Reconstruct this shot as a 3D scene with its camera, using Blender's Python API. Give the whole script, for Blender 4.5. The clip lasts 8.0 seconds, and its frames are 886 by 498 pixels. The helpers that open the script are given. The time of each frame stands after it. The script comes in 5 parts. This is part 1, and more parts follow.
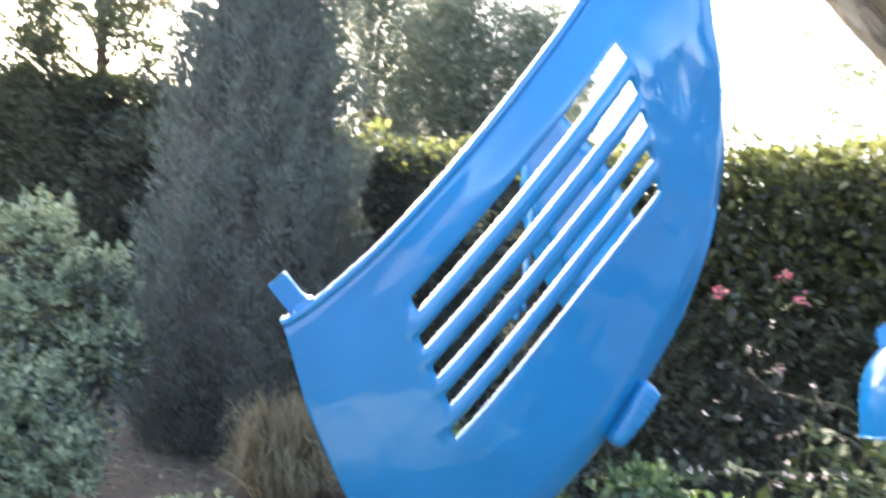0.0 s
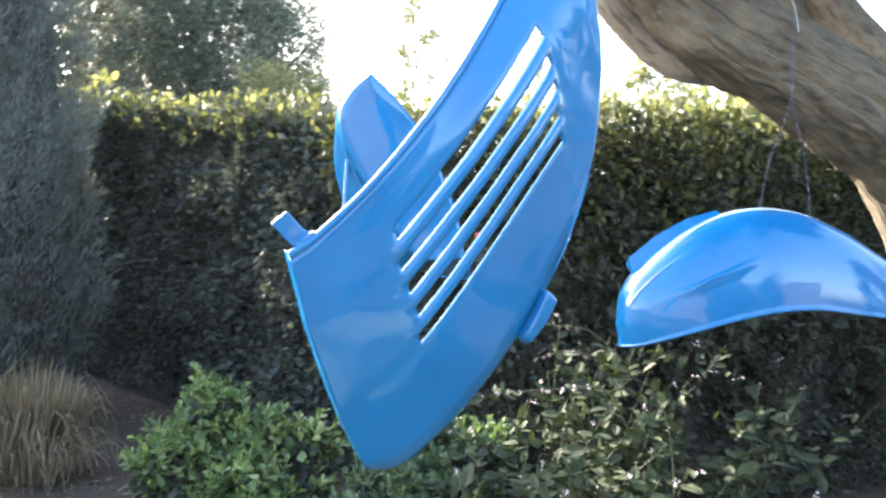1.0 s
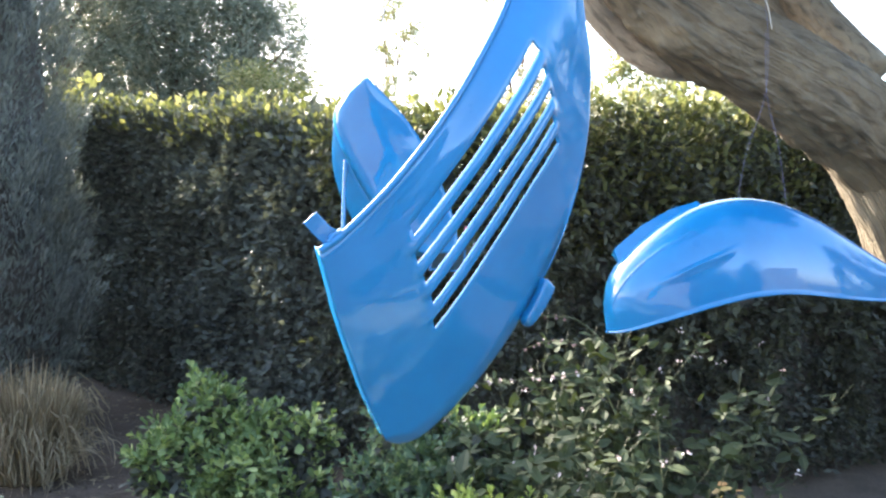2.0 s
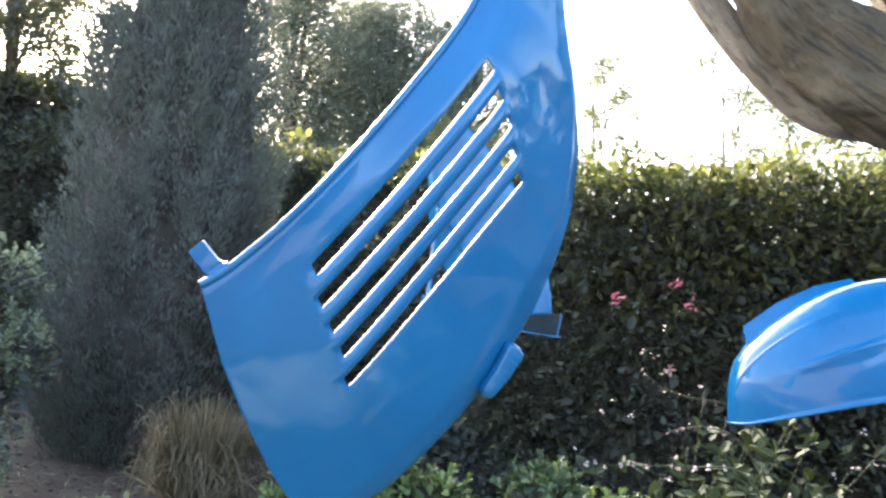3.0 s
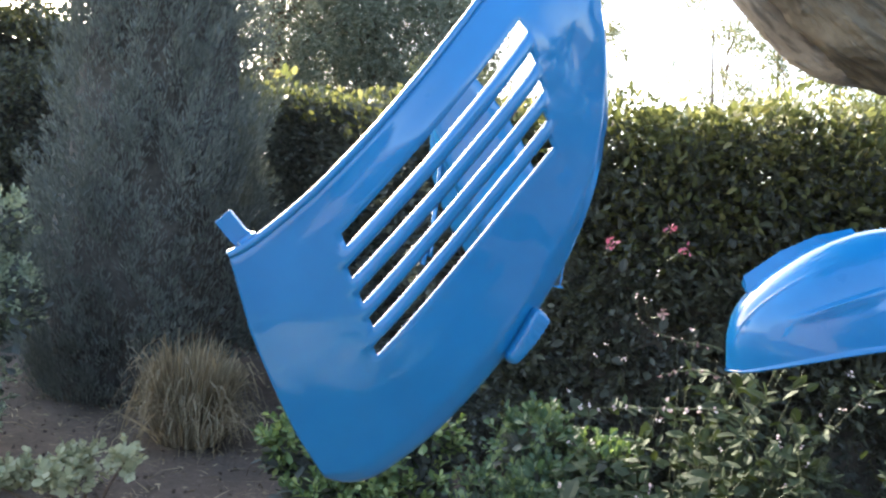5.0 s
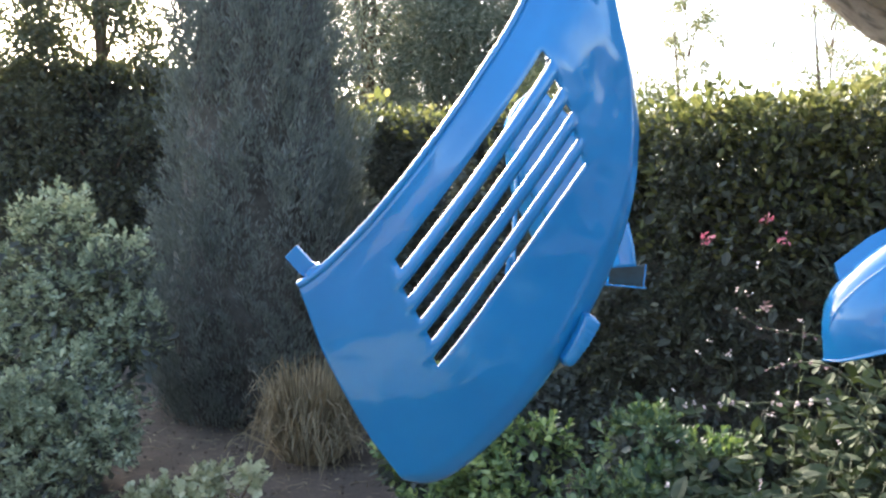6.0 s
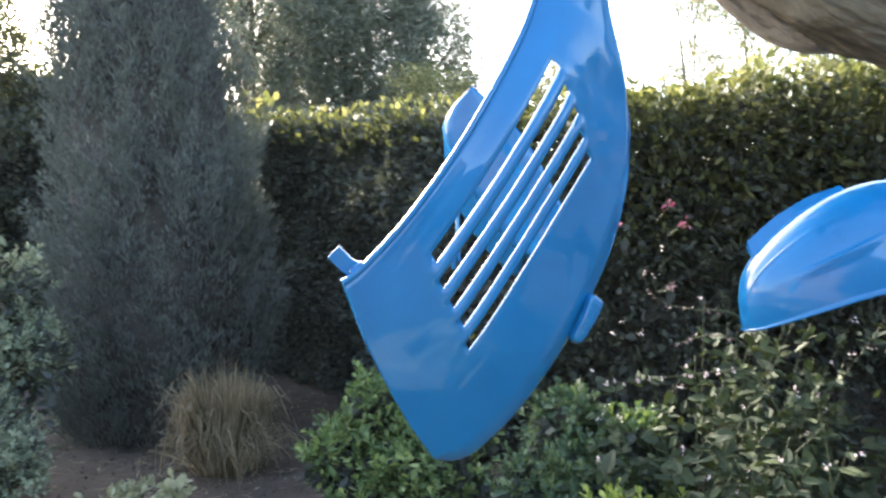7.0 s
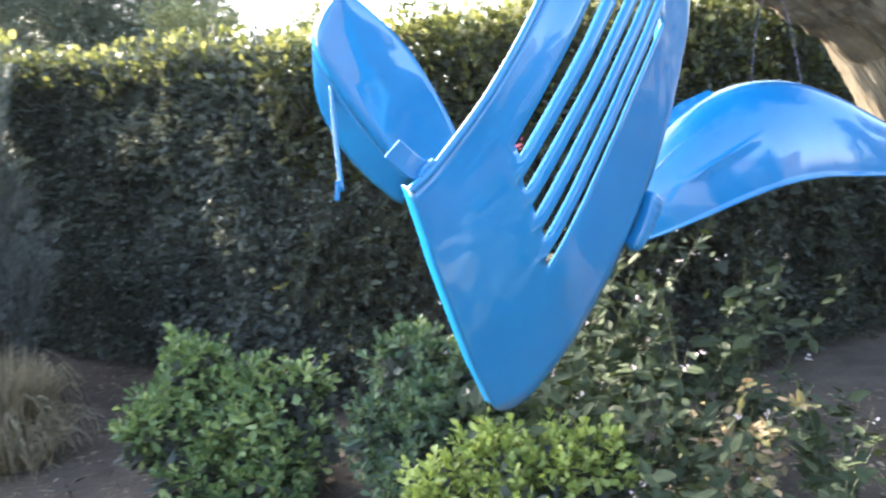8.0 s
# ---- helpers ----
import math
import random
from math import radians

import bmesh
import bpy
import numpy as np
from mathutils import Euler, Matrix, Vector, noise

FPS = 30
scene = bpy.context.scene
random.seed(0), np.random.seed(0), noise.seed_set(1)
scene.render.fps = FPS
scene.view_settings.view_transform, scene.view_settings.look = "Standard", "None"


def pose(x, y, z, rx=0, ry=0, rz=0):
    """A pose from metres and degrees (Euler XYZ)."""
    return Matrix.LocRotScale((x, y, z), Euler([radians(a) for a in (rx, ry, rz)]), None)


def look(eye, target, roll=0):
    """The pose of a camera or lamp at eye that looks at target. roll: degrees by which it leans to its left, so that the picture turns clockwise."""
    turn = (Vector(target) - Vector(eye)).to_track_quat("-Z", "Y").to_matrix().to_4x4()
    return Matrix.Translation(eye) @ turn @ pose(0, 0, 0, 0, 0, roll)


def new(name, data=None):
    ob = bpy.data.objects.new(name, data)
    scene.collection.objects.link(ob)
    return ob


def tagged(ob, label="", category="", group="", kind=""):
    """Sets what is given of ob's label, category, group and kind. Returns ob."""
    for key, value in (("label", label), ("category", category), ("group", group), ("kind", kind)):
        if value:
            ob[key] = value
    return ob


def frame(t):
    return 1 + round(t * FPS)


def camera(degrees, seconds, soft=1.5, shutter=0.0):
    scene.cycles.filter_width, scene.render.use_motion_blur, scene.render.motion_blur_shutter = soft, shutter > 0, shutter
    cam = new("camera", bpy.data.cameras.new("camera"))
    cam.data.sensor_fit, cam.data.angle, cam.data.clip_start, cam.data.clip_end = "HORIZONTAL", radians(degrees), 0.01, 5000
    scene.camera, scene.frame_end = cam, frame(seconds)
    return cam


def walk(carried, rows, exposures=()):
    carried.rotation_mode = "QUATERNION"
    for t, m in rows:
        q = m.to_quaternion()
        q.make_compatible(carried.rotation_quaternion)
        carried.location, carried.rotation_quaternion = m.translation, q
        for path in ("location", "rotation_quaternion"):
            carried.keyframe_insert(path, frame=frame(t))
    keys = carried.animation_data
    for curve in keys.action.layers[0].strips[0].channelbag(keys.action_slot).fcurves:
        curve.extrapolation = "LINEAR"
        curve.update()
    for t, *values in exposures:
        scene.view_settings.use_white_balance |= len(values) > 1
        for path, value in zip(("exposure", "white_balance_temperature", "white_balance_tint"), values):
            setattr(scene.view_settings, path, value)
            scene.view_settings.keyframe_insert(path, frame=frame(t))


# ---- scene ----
cam = camera(57.0, 8.0, 2.3, 0.25)
PATH = [
    (0, (0.176, 0.173, 1.622), (-0.291, 2.117, 1.681), 4.3),
    (0.5, (0.101, 0.042, 1.589), (0.103, 2.038, 1.464), 5.4),
    (1, (-0.04, -0.004, 1.584), (0.163, 1.985, 1.577), 1.9),
    (1.2, (-0.108, -0.026, 1.591), (0.192, 1.951, 1.546), -0.1),
    (2.3, (-0.043, -0.11, 1.571), (0.11, 1.884, 1.563), 2.1),
    (2.5, (0.078, -0.048, 1.564), (0.102, 1.951, 1.567), 3.7),
    (3, (0.234, 0.047, 1.582), (-0.045, 2.024, 1.691), 5.1),
    (3.5, (0.202, 0.038, 1.601), (-0.18, 2.001, 1.664), 6.0),
    (4, (0.163, -0.012, 1.611), (-0.133, 1.966, 1.613), 4.8),
    (4.2, (0.16, 0.008, 1.604), (-0.068, 1.995, 1.552), 4.3),
    (5.3, (0.218, 0.054, 1.611), (-0.031, 2.038, 1.591), 5.7),
    (5.5, (0.246, 0.043, 1.61), (-0.068, 2.018, 1.616), 5.0),
    (6, (0.261, -0.016, 1.625), (-0.228, 1.923, 1.594), 0.6),
    (6.5, (0.216, -0.098, 1.623), (-0.248, 1.848, 1.619), -0.1),
    (7, (0.107, -0.125, 1.622), (-0.1, 1.864, 1.586), -2.3),
    (7.5, (-0.057, -0.082, 1.599), (-0.081, 1.912, 1.446), -4.6),
    (8, (-0.211, 0.119, 1.591), (0.144, 2.075, 1.38), -6.0),
]
EXPOSURE = [(0, 3.32, 6850, 11), (0.5, 3.32, 6850, 11), (1.2, 3.20, 6850, 11), (2.5, 3.12, 6850, 11), (3, 2.90, 6850, 11), (4.2, 2.83, 6850, 11), (5.5, 2.79, 6850, 11), (6.5, 2.77, 6850, 11), (7.3, 2.96, 6850, 11), (8, 3.38, 6850, 11)]
walk(cam, [(t, look(eye, target, roll)) for t, eye, target, roll in PATH], EXPOSURE)

# ---- light ----
world = bpy.data.worlds.new("sky_world")
scene.world = world
world.use_nodes = True
wn = world.node_tree
SUN_AZ, SUN_EL = -39.0, 27.0   # degrees from +y towards +x, and above the horizon
sky = wn.nodes.new("ShaderNodeTexSky")
sky.sky_type = "NISHITA"
sky.sun_disc = False
sky.sun_elevation, sky.sun_rotation = radians(SUN_EL), radians(SUN_AZ)
sky.air_density, sky.dust_density, sky.ozone_density = 1.0, 2.5, 1.0
wn.nodes["Background"].inputs["Strength"].default_value = 0.15
wn.links.new(sky.outputs[0], wn.nodes["Background"].inputs["Color"])
sun_data = bpy.data.lights.new("sun", "SUN")
sun_data.energy, sun_data.angle, sun_data.color = 3.6, radians(0.6), (1.0, 0.93, 0.82)
sun = new("sun", sun_data)
SUN_DIR = Vector((math.sin(radians(SUN_AZ)) * math.cos(radians(SUN_EL)), math.cos(radians(SUN_AZ)) * math.cos(radians(SUN_EL)), math.sin(radians(SUN_EL))))
sun.matrix_basis = look((SUN_DIR * 30), (0, 0, 0))

# ---- materials ----


def material(name):
    m = bpy.data.materials.new(name)
    m.use_nodes = True
    n = m.node_tree.nodes
    return m, n, m.node_tree.links, n["Principled BSDF"]


def ramp(n, stops):
    r = n.new("ShaderNodeValToRGB")
    while len(r.color_ramp.elements) < len(stops):
        r.color_ramp.elements.new(0.5)
    for e, (pos, col) in zip(r.color_ramp.elements, stops):
        e.position, e.color = pos, (*col, 1)
    return r


def noise_node(n, l, scale, detail=4.0, rough=0.6, stretch=None):
    tc = n.new("ShaderNodeTexCoord")
    t = n.new("ShaderNodeTexNoise")
    t.inputs["Scale"].default_value, t.inputs["Detail"].default_value, t.inputs["Roughness"].default_value = scale, detail, rough
    if stretch:
        mp = n.new("ShaderNodeMapping")
        mp.inputs["Scale"].default_value = stretch
        l.new(tc.outputs["Object"], mp.inputs["Vector"])
        l.new(mp.outputs[0], t.inputs["Vector"])
    else:
        l.new(tc.outputs["Object"], t.inputs["Vector"])
    return t


def bump(n, l, src, b, strength, dist):
    bp = n.new("ShaderNodeBump")
    bp.inputs["Strength"].default_value, bp.inputs["Distance"].default_value = strength, dist
    l.new(src, bp.inputs["Height"])
    l.new(bp.outputs[0], b.inputs["Normal"])
    return bp


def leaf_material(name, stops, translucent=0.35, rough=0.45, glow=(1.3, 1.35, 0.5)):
    """Leaves: colours vary leaf by leaf and along patches; light passes through them."""
    m, n, l, b = material(name)
    geo = n.new("ShaderNodeNewGeometry")
    r = ramp(n, stops)
    patch = noise_node(n, l, 1.7, 3)
    mix = n.new("ShaderNodeMath")
    mix.operation = "MULTIPLY_ADD"
    mix.inputs[1].default_value, mix.inputs[2].default_value = 0.55, 0.0
    add = n.new("ShaderNodeMath")
    add.operation = "MULTIPLY_ADD"
    add.inputs[1].default_value = 0.45
    info = n.new("ShaderNodeObjectInfo")
    both = n.new("ShaderNodeMath")
    both.operation = "ADD"
    wrap = n.new("ShaderNodeMath")
    wrap.operation = "FRACT"
    l.new(geo.outputs["Random Per Island"], both.inputs[0])
    l.new(info.outputs["Random"], both.inputs[1])
    l.new(both.outputs[0], wrap.inputs[0])
    l.new(wrap.outputs[0], mix.inputs[0])
    l.new(patch.outputs["Fac"], add.inputs[0])
    l.new(mix.outputs[0], add.inputs[2])
    l.new(add.outputs[0], r.inputs["Fac"])
    l.new(r.outputs["Color"], b.inputs["Base Color"])
    b.inputs["Roughness"].default_value = rough
    b.inputs["Specular IOR Level"].default_value = 0.25
    tr = n.new("ShaderNodeBsdfTranslucent")
    tint = n.new("ShaderNodeMix")
    tint.data_type, tint.blend_type = "RGBA", "MULTIPLY"
    tint.inputs["Factor"].default_value = 1.0
    l.new(r.outputs["Color"], tint.inputs["A"])
    tint.inputs["B"].default_value = (*glow, 1)
    l.new(tint.outputs["Result"], tr.inputs["Color"])
    ms = n.new("ShaderNodeMixShader")
    ms.inputs["Fac"].default_value = translucent
    l.new(b.outputs[0], ms.inputs[1])
    l.new(tr.outputs[0], ms.inputs[2])
    l.new(ms.outputs[0], n["Material Output"].inputs["Surface"])
    return m


def paint_material():
    """Glossy sprayed blue enamel with slight orange peel and dust."""
    m, n, l, b = material("blue_enamel")
    big = noise_node(n, l, 7.0, 4)
    r = ramp(n, [(0.3, (0.002, 0.138, 0.36)), (0.7, (0.004, 0.166, 0.415))])
    l.new(big.outputs["Fac"], r.inputs["Fac"])
    l.new(r.outputs["Color"], b.inputs["Base Color"])
    fine = noise_node(n, l, 90.0, 3)
    rr = n.new("ShaderNodeMapRange")
    rr.inputs["To Min"].default_value, rr.inputs["To Max"].default_value = 0.22, 0.38
    l.new(big.outputs["Fac"], rr.inputs["Value"])
    l.new(rr.outputs[0], b.inputs["Roughness"])
    b.inputs["Coat Weight"].default_value, b.inputs["Coat Roughness"].default_value = 1.0, 0.02
    b.inputs["Coat IOR"].default_value = 1.52
    b.inputs["Specular IOR Level"].default_value = 0.12
    wav = noise_node(n, l, 14.0, 2)
    mx = n.new("ShaderNodeMath")
    mx.operation = "MULTIPLY_ADD"
    mx.inputs[1].default_value = 0.06
    l.new(fine.outputs["Fac"], mx.inputs[0])
    l.new(wav.outputs["Fac"], mx.inputs[2])
    bp = bump(n, l, mx.outputs[0], b, 0.10, 0.006)
    l.new(bp.outputs[0], b.inputs["Coat Normal"])
    return m


def bark_material(name, dark, mid, light):
    m, n, l, b = material(name)
    t = noise_node(n, l, 9.0, 8, 0.65, (1, 1, 1))
    v = noise_node(n, l, 2.2, 4)
    r = ramp(n, [(0.3, dark), (0.5, mid), (0.72, light)])
    mx = n.new("ShaderNodeMath")
    mx.operation = "MULTIPLY_ADD"
    mx.inputs[1].default_value = 0.55
    sc = n.new("ShaderNodeMath")
    sc.operation = "MULTIPLY"
    sc.inputs[1].default_value = 0.45
    l.new(v.outputs["Fac"], sc.inputs[0])
    l.new(t.outputs["Fac"], mx.inputs[0])
    l.new(sc.outputs[0], mx.inputs[2])
    l.new(mx.outputs[0], r.inputs["Fac"])
    l.new(r.outputs["Color"], b.inputs["Base Color"])
    b.inputs["Roughness"].default_value = 0.85
    tc = n.new("ShaderNodeTexCoord")
    w = n.new("ShaderNodeTexNoise")
    mp = n.new("ShaderNodeMapping")
    mp.inputs["Scale"].default_value = (70, 3.2, 1)
    w.inputs["Distortion"].default_value = 0.5
    w.inputs["Scale"].default_value, w.inputs["Detail"].default_value = 1.0, 5
    l.new(tc.outputs["UV"], mp.inputs["Vector"])
    l.new(mp.outputs[0], w.inputs["Vector"])
    furrow = n.new("ShaderNodeMapRange")
    furrow.inputs["From Min"].default_value, furrow.inputs["From Max"].default_value = 0.32, 0.5
    furrow.inputs["To Min"].default_value = 0.45
    l.new(w.outputs["Fac"], furrow.inputs["Value"])
    dk = n.new("ShaderNodeMix")
    dk.data_type, dk.blend_type = "RGBA", "MULTIPLY"
    dk.inputs["Factor"].default_value = 1.0
    l.new(r.outputs["Color"], dk.inputs["A"])
    l.new(furrow.outputs[0], dk.inputs["B"])
    l.new(dk.outputs["Result"], b.inputs["Base Color"])
    ad = n.new("ShaderNodeMath")
    ad.operation = "ADD"
    l.new(w.outputs["Fac"], ad.inputs[0])
    l.new(t.outputs["Fac"], ad.inputs[1])
    bump(n, l, ad.outputs[0], b, 0.9, 0.03)
    return m


def soil_material():
    m, n, l, b = material("soil")
    t = noise_node(n, l, 3.0, 8, 0.7)
    f = noise_node(n, l, 45.0, 5, 0.7)
    mx = n.new("ShaderNodeMath")
    mx.operation = "MULTIPLY_ADD"
    mx.inputs[1].default_value = 0.5
    sc = n.new("ShaderNodeMath")
    sc.operation = "MULTIPLY"
    sc.inputs[1].default_value = 0.5
    l.new(t.outputs["Fac"], sc.inputs[0])
    l.new(f.outputs["Fac"], mx.inputs[0])
    l.new(sc.outputs[0], mx.inputs[2])
    r = ramp(n, [(0.3, (0.030, 0.022, 0.017)), (0.5, (0.072, 0.054, 0.041)), (0.7, (0.15, 0.115, 0.088))])
    l.new(mx.outputs[0], r.inputs["Fac"])
    l.new(r.outputs["Color"], b.inputs["Base Color"])
    b.inputs["Roughness"].default_value = 0.95
    bump(n, l, mx.outputs[0], b, 0.8, 0.03)
    return m


def plain_material(name, col, rough=0.6, metal=0.0, var=0.25, scale=30.0):
    m, n, l, b = material(name)
    t = noise_node(n, l, scale, 4)
    r = ramp(n, [(0.3, tuple(c * (1 - var) for c in col)), (0.7, tuple(min(1, c * (1 + var)) for c in col))])
    l.new(t.outputs["Fac"], r.inputs["Fac"])
    l.new(r.outputs["Color"], b.inputs["Base Color"])
    b.inputs["Roughness"].default_value, b.inputs["Metallic"].default_value = rough, metal
    return m


def reflected_gravel():
    """Pale gravel for reflections, dappled sun and shade put into its patches."""
    m, n, l, b = material("dappled_gravel")
    big = noise_node(n, l, 2.0, 3, 0.55)
    fine = noise_node(n, l, 40.0, 4)
    r = ramp(n, [(0.44, (0.05, 0.052, 0.040)), (0.52, (0.20, 0.225, 0.165)), (0.75, (0.33, 0.36, 0.27))])
    mx = n.new("ShaderNodeMath")
    mx.operation = "MULTIPLY_ADD"
    mx.inputs[1].default_value = 0.10
    l.new(fine.outputs["Fac"], mx.inputs[0])
    l.new(big.outputs["Fac"], mx.inputs[2])
    sub = n.new("ShaderNodeMath")
    sub.operation = "SUBTRACT"
    sub.inputs[1].default_value = 0.05
    l.new(mx.outputs[0], sub.inputs[0])
    l.new(sub.outputs[0], r.inputs["Fac"])
    l.new(r.outputs["Color"], b.inputs["Base Color"])
    b.inputs["Roughness"].default_value = 0.95
    bump(n, l, fine.outputs["Fac"], b, 0.5, 0.01)
    return m


M_BLUE = paint_material()
M_BARK = bark_material("limb_bark", (0.08, 0.062, 0.042), (0.14, 0.112, 0.076), (0.22, 0.182, 0.125))
M_BARK_PALE = bark_material("pale_bark", (0.22, 0.17, 0.13), (0.38, 0.31, 0.24), (0.52, 0.45, 0.37))
M_TWIG = plain_material("twig", (0.10, 0.07, 0.05), 0.9)
# Shade deep among leaves put into one dark colour for the cores.
M_CORE = plain_material("inner_shade_dark", (0.062, 0.057, 0.050), 0.95, var=0.5, scale=12)
M_SOIL = soil_material()
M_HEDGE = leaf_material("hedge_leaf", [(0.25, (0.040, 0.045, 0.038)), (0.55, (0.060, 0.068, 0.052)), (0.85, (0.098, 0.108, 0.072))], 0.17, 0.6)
# Sun on the hedge top put into a lighter, yellower copy of hedge_leaf.
M_HEDGE_TOP = leaf_material("sun_tinted_hedge_leaf", [(0.25, (0.064, 0.078, 0.034)), (0.55, (0.108, 0.122, 0.054)), (0.85, (0.19, 0.19, 0.095))], 0.36, 0.5, (1.12, 1.1, 0.7))
# Glare haze put into the colour: greyer and paler than hedge_leaf.
M_HEDGE_FAR = leaf_material("haze_grey_hedge_leaf", [(0.25, (0.062, 0.072, 0.069)), (0.55, (0.088, 0.100, 0.091)), (0.85, (0.125, 0.140, 0.116))], 0.18, 0.6, (1.15, 1.15, 0.8))
M_YOUNG = leaf_material("young_leaf", [(0.25, (0.11, 0.13, 0.06)), (0.55, (0.19, 0.21, 0.10)), (0.8, (0.31, 0.30, 0.16))], 0.42, 0.5, (1.2, 1.15, 0.75))
# Light from behind put into a paler leaf colour with strong transmission.
M_BACKLIGHT_TINT = leaf_material("backlight_tinted_leaf", [(0.25, (0.12, 0.14, 0.06)), (0.55, (0.19, 0.20, 0.10)), (0.8, (0.33, 0.31, 0.19))], 0.46, 0.5, (1.2, 1.18, 0.85))
M_CYPRESS = leaf_material("cypress_spray", [(0.25, (0.096, 0.110, 0.106)), (0.55, (0.140, 0.154, 0.146)), (0.85, (0.205, 0.220, 0.198))], 0.06, 0.6)
# Needles paled in colour to hold the haze and backlight over the pines.
M_PINE = leaf_material("pine_needle", [(0.25, (0.13, 0.15, 0.12)), (0.55, (0.20, 0.22, 0.175)), (0.85, (0.29, 0.305, 0.24))], 0.45, 0.7, (1.1, 1.08, 0.95))
M_GUM = leaf_material("gum_leaf", [(0.25, (0.11, 0.13, 0.08)), (0.55, (0.18, 0.20, 0.12)), (0.85, (0.30, 0.27, 0.17))], 0.35, 0.5, (1.1, 1.05, 0.8))
# Leaf colour lifted and greyed to hold the glare haze on the trees.
M_BRONZE = leaf_material("dark_tree_leaf", [(0.25, (0.065, 0.075, 0.060)), (0.6, (0.095, 0.10, 0.078)), (0.9, (0.15, 0.135, 0.09))], 0.32, 0.5)
M_SHRUB = leaf_material("shrub_leaf", [(0.25, (0.085, 0.135, 0.06)), (0.55, (0.155, 0.225, 0.10)), (0.85, (0.36, 0.42, 0.20))], 0.22, 0.42)
M_GREYLEAF = leaf_material("grey_green_leaf", [(0.25, (0.060, 0.105, 0.070)), (0.55, (0.110, 0.165, 0.105)), (0.85, (0.26, 0.32, 0.18))], 0.25, 0.5)
M_SILVER = leaf_material("silver_leaf", [(0.25, (0.15, 0.185, 0.13)), (0.55, (0.245, 0.285, 0.20)), (0.85, (0.42, 0.45, 0.32))], 0.3, 0.6, (1.08, 1.1, 0.9))
M_WOOL = leaf_material("woolly_leaf", [(0.25, (0.27, 0.28, 0.17)), (0.55, (0.37, 0.38, 0.25)), (0.85, (0.54, 0.53, 0.38))], 0.25, 0.7, (1.0, 1.0, 0.8))
# Direct sun on the low shrub put into a brighter, yellower green.
M_SUN_LIME = leaf_material("sunlight_lime_leaf", [(0.25, (0.15, 0.20, 0.06)), (0.5, (0.27, 0.34, 0.11)), (0.85, (0.50, 0.54, 0.24))], 0.3, 0.35)
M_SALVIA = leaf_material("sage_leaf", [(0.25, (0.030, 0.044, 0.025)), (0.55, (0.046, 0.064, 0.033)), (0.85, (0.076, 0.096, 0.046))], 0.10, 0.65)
M_ROSE = leaf_material("bronze_young_leaf", [(0.25, (0.14, 0.14, 0.06)), (0.55, (0.24, 0.19, 0.11)), (0.85, (0.36, 0.25, 0.19))], 0.28, 0.45, (1.1, 1.0, 0.7))
M_STRAW = leaf_material("dry_grass", [(0.25, (0.145, 0.117, 0.076)), (0.55, (0.265, 0.22, 0.145)), (0.85, (0.45, 0.385, 0.27))], 0.25, 0.7, (1.1, 1.0, 0.8))
M_PINK = leaf_material("pink_petal", [(0.2, (0.24, 0.06, 0.11)), (0.6, (0.33, 0.11, 0.17)), (0.9, (0.46, 0.24, 0.30))], 0.2, 0.5, (1.1, 1.0, 1.0))
M_WHITE = leaf_material("white_petal", [(0.2, (0.45, 0.33, 0.36)), (0.5, (0.62, 0.54, 0.56)), (0.9, (0.80, 0.76, 0.77))], 0.3, 0.5, (1.0, 1.0, 1.0))
M_STEM = plain_material("green_stem", (0.06, 0.075, 0.035), 0.6)
M_WIRE = plain_material("tying_wire", (0.07, 0.08, 0.17), 0.5, 0.0, 0.2, 200)
# Dark colour standing in for the shaded hollow of the bracket.
M_HOLLOW = plain_material("hollow_shade_dark", (0.012, 0.035, 0.045), 0.45, 0.0, 0.3, 40)
M_STRING = plain_material("white_string", (0.62, 0.60, 0.55), 0.9, 0, 0.15, 300)
M_REFLECTED_GROUND = reflected_gravel()
M_LAVENDER = leaf_material("lilac_petal", [(0.2, (0.13, 0.09, 0.10)), (0.6, (0.22, 0.155, 0.175)), (0.9, (0.36, 0.28, 0.31))], 0.25, 0.5, (1.0, 0.95, 1.0))
M_WALL = plain_material("unseen_wall_render", (0.16, 0.15, 0.13), 0.9, 0, 0.12, 3.0)

# ---- building helpers ----
rng = np.random.default_rng(7)


def thing(name, label, category, at=(0, 0, 0), group="", kind=""):
    ob = new(name)
    ob.empty_display_size = 0.05
    ob.location = at
    return tagged(ob, label, category, group, kind)


def obj(name, verts, faces, mat, parent=None, label="", smooth=True, kind=""):
    """One mesh object; coordinates are in the world, and kept so under a parent."""
    me = bpy.data.meshes.new(name)
    off = Vector((0, 0, 0))
    if parent is not None:
        off = parent.location.copy()
        if parent.parent is not None:
            off += parent.parent.location
    me.from_pydata([Vector(v) - off for v in verts] if not isinstance(verts, np.ndarray) else (verts - np.array(off)).tolist(), [], faces)
    me.update()
    if smooth:
        me.polygons.foreach_set("use_smooth", [True] * len(me.polygons))
    me.materials.append(mat)
    ob = new(name, me)
    ob.parent = parent
    return tagged(ob, label, kind=kind)


def part(name, bm, mat, parent, label="", smooth=True):
    me = bpy.data.meshes.new(name)
    off = parent.location.copy()
    if parent.parent is not None:
        off += parent.parent.location
    bm.transform(Matrix.Translation(-off))
    bmesh.ops.recalc_face_normals(bm, faces=bm.faces)
    bm.to_mesh(me)
    bm.free()
    if smooth:
        me.polygons.foreach_set("use_smooth", [True] * len(me.polygons))
    me.materials.append(mat)
    ob = new(name, me)
    ob.parent = parent
    return tagged(ob, label)


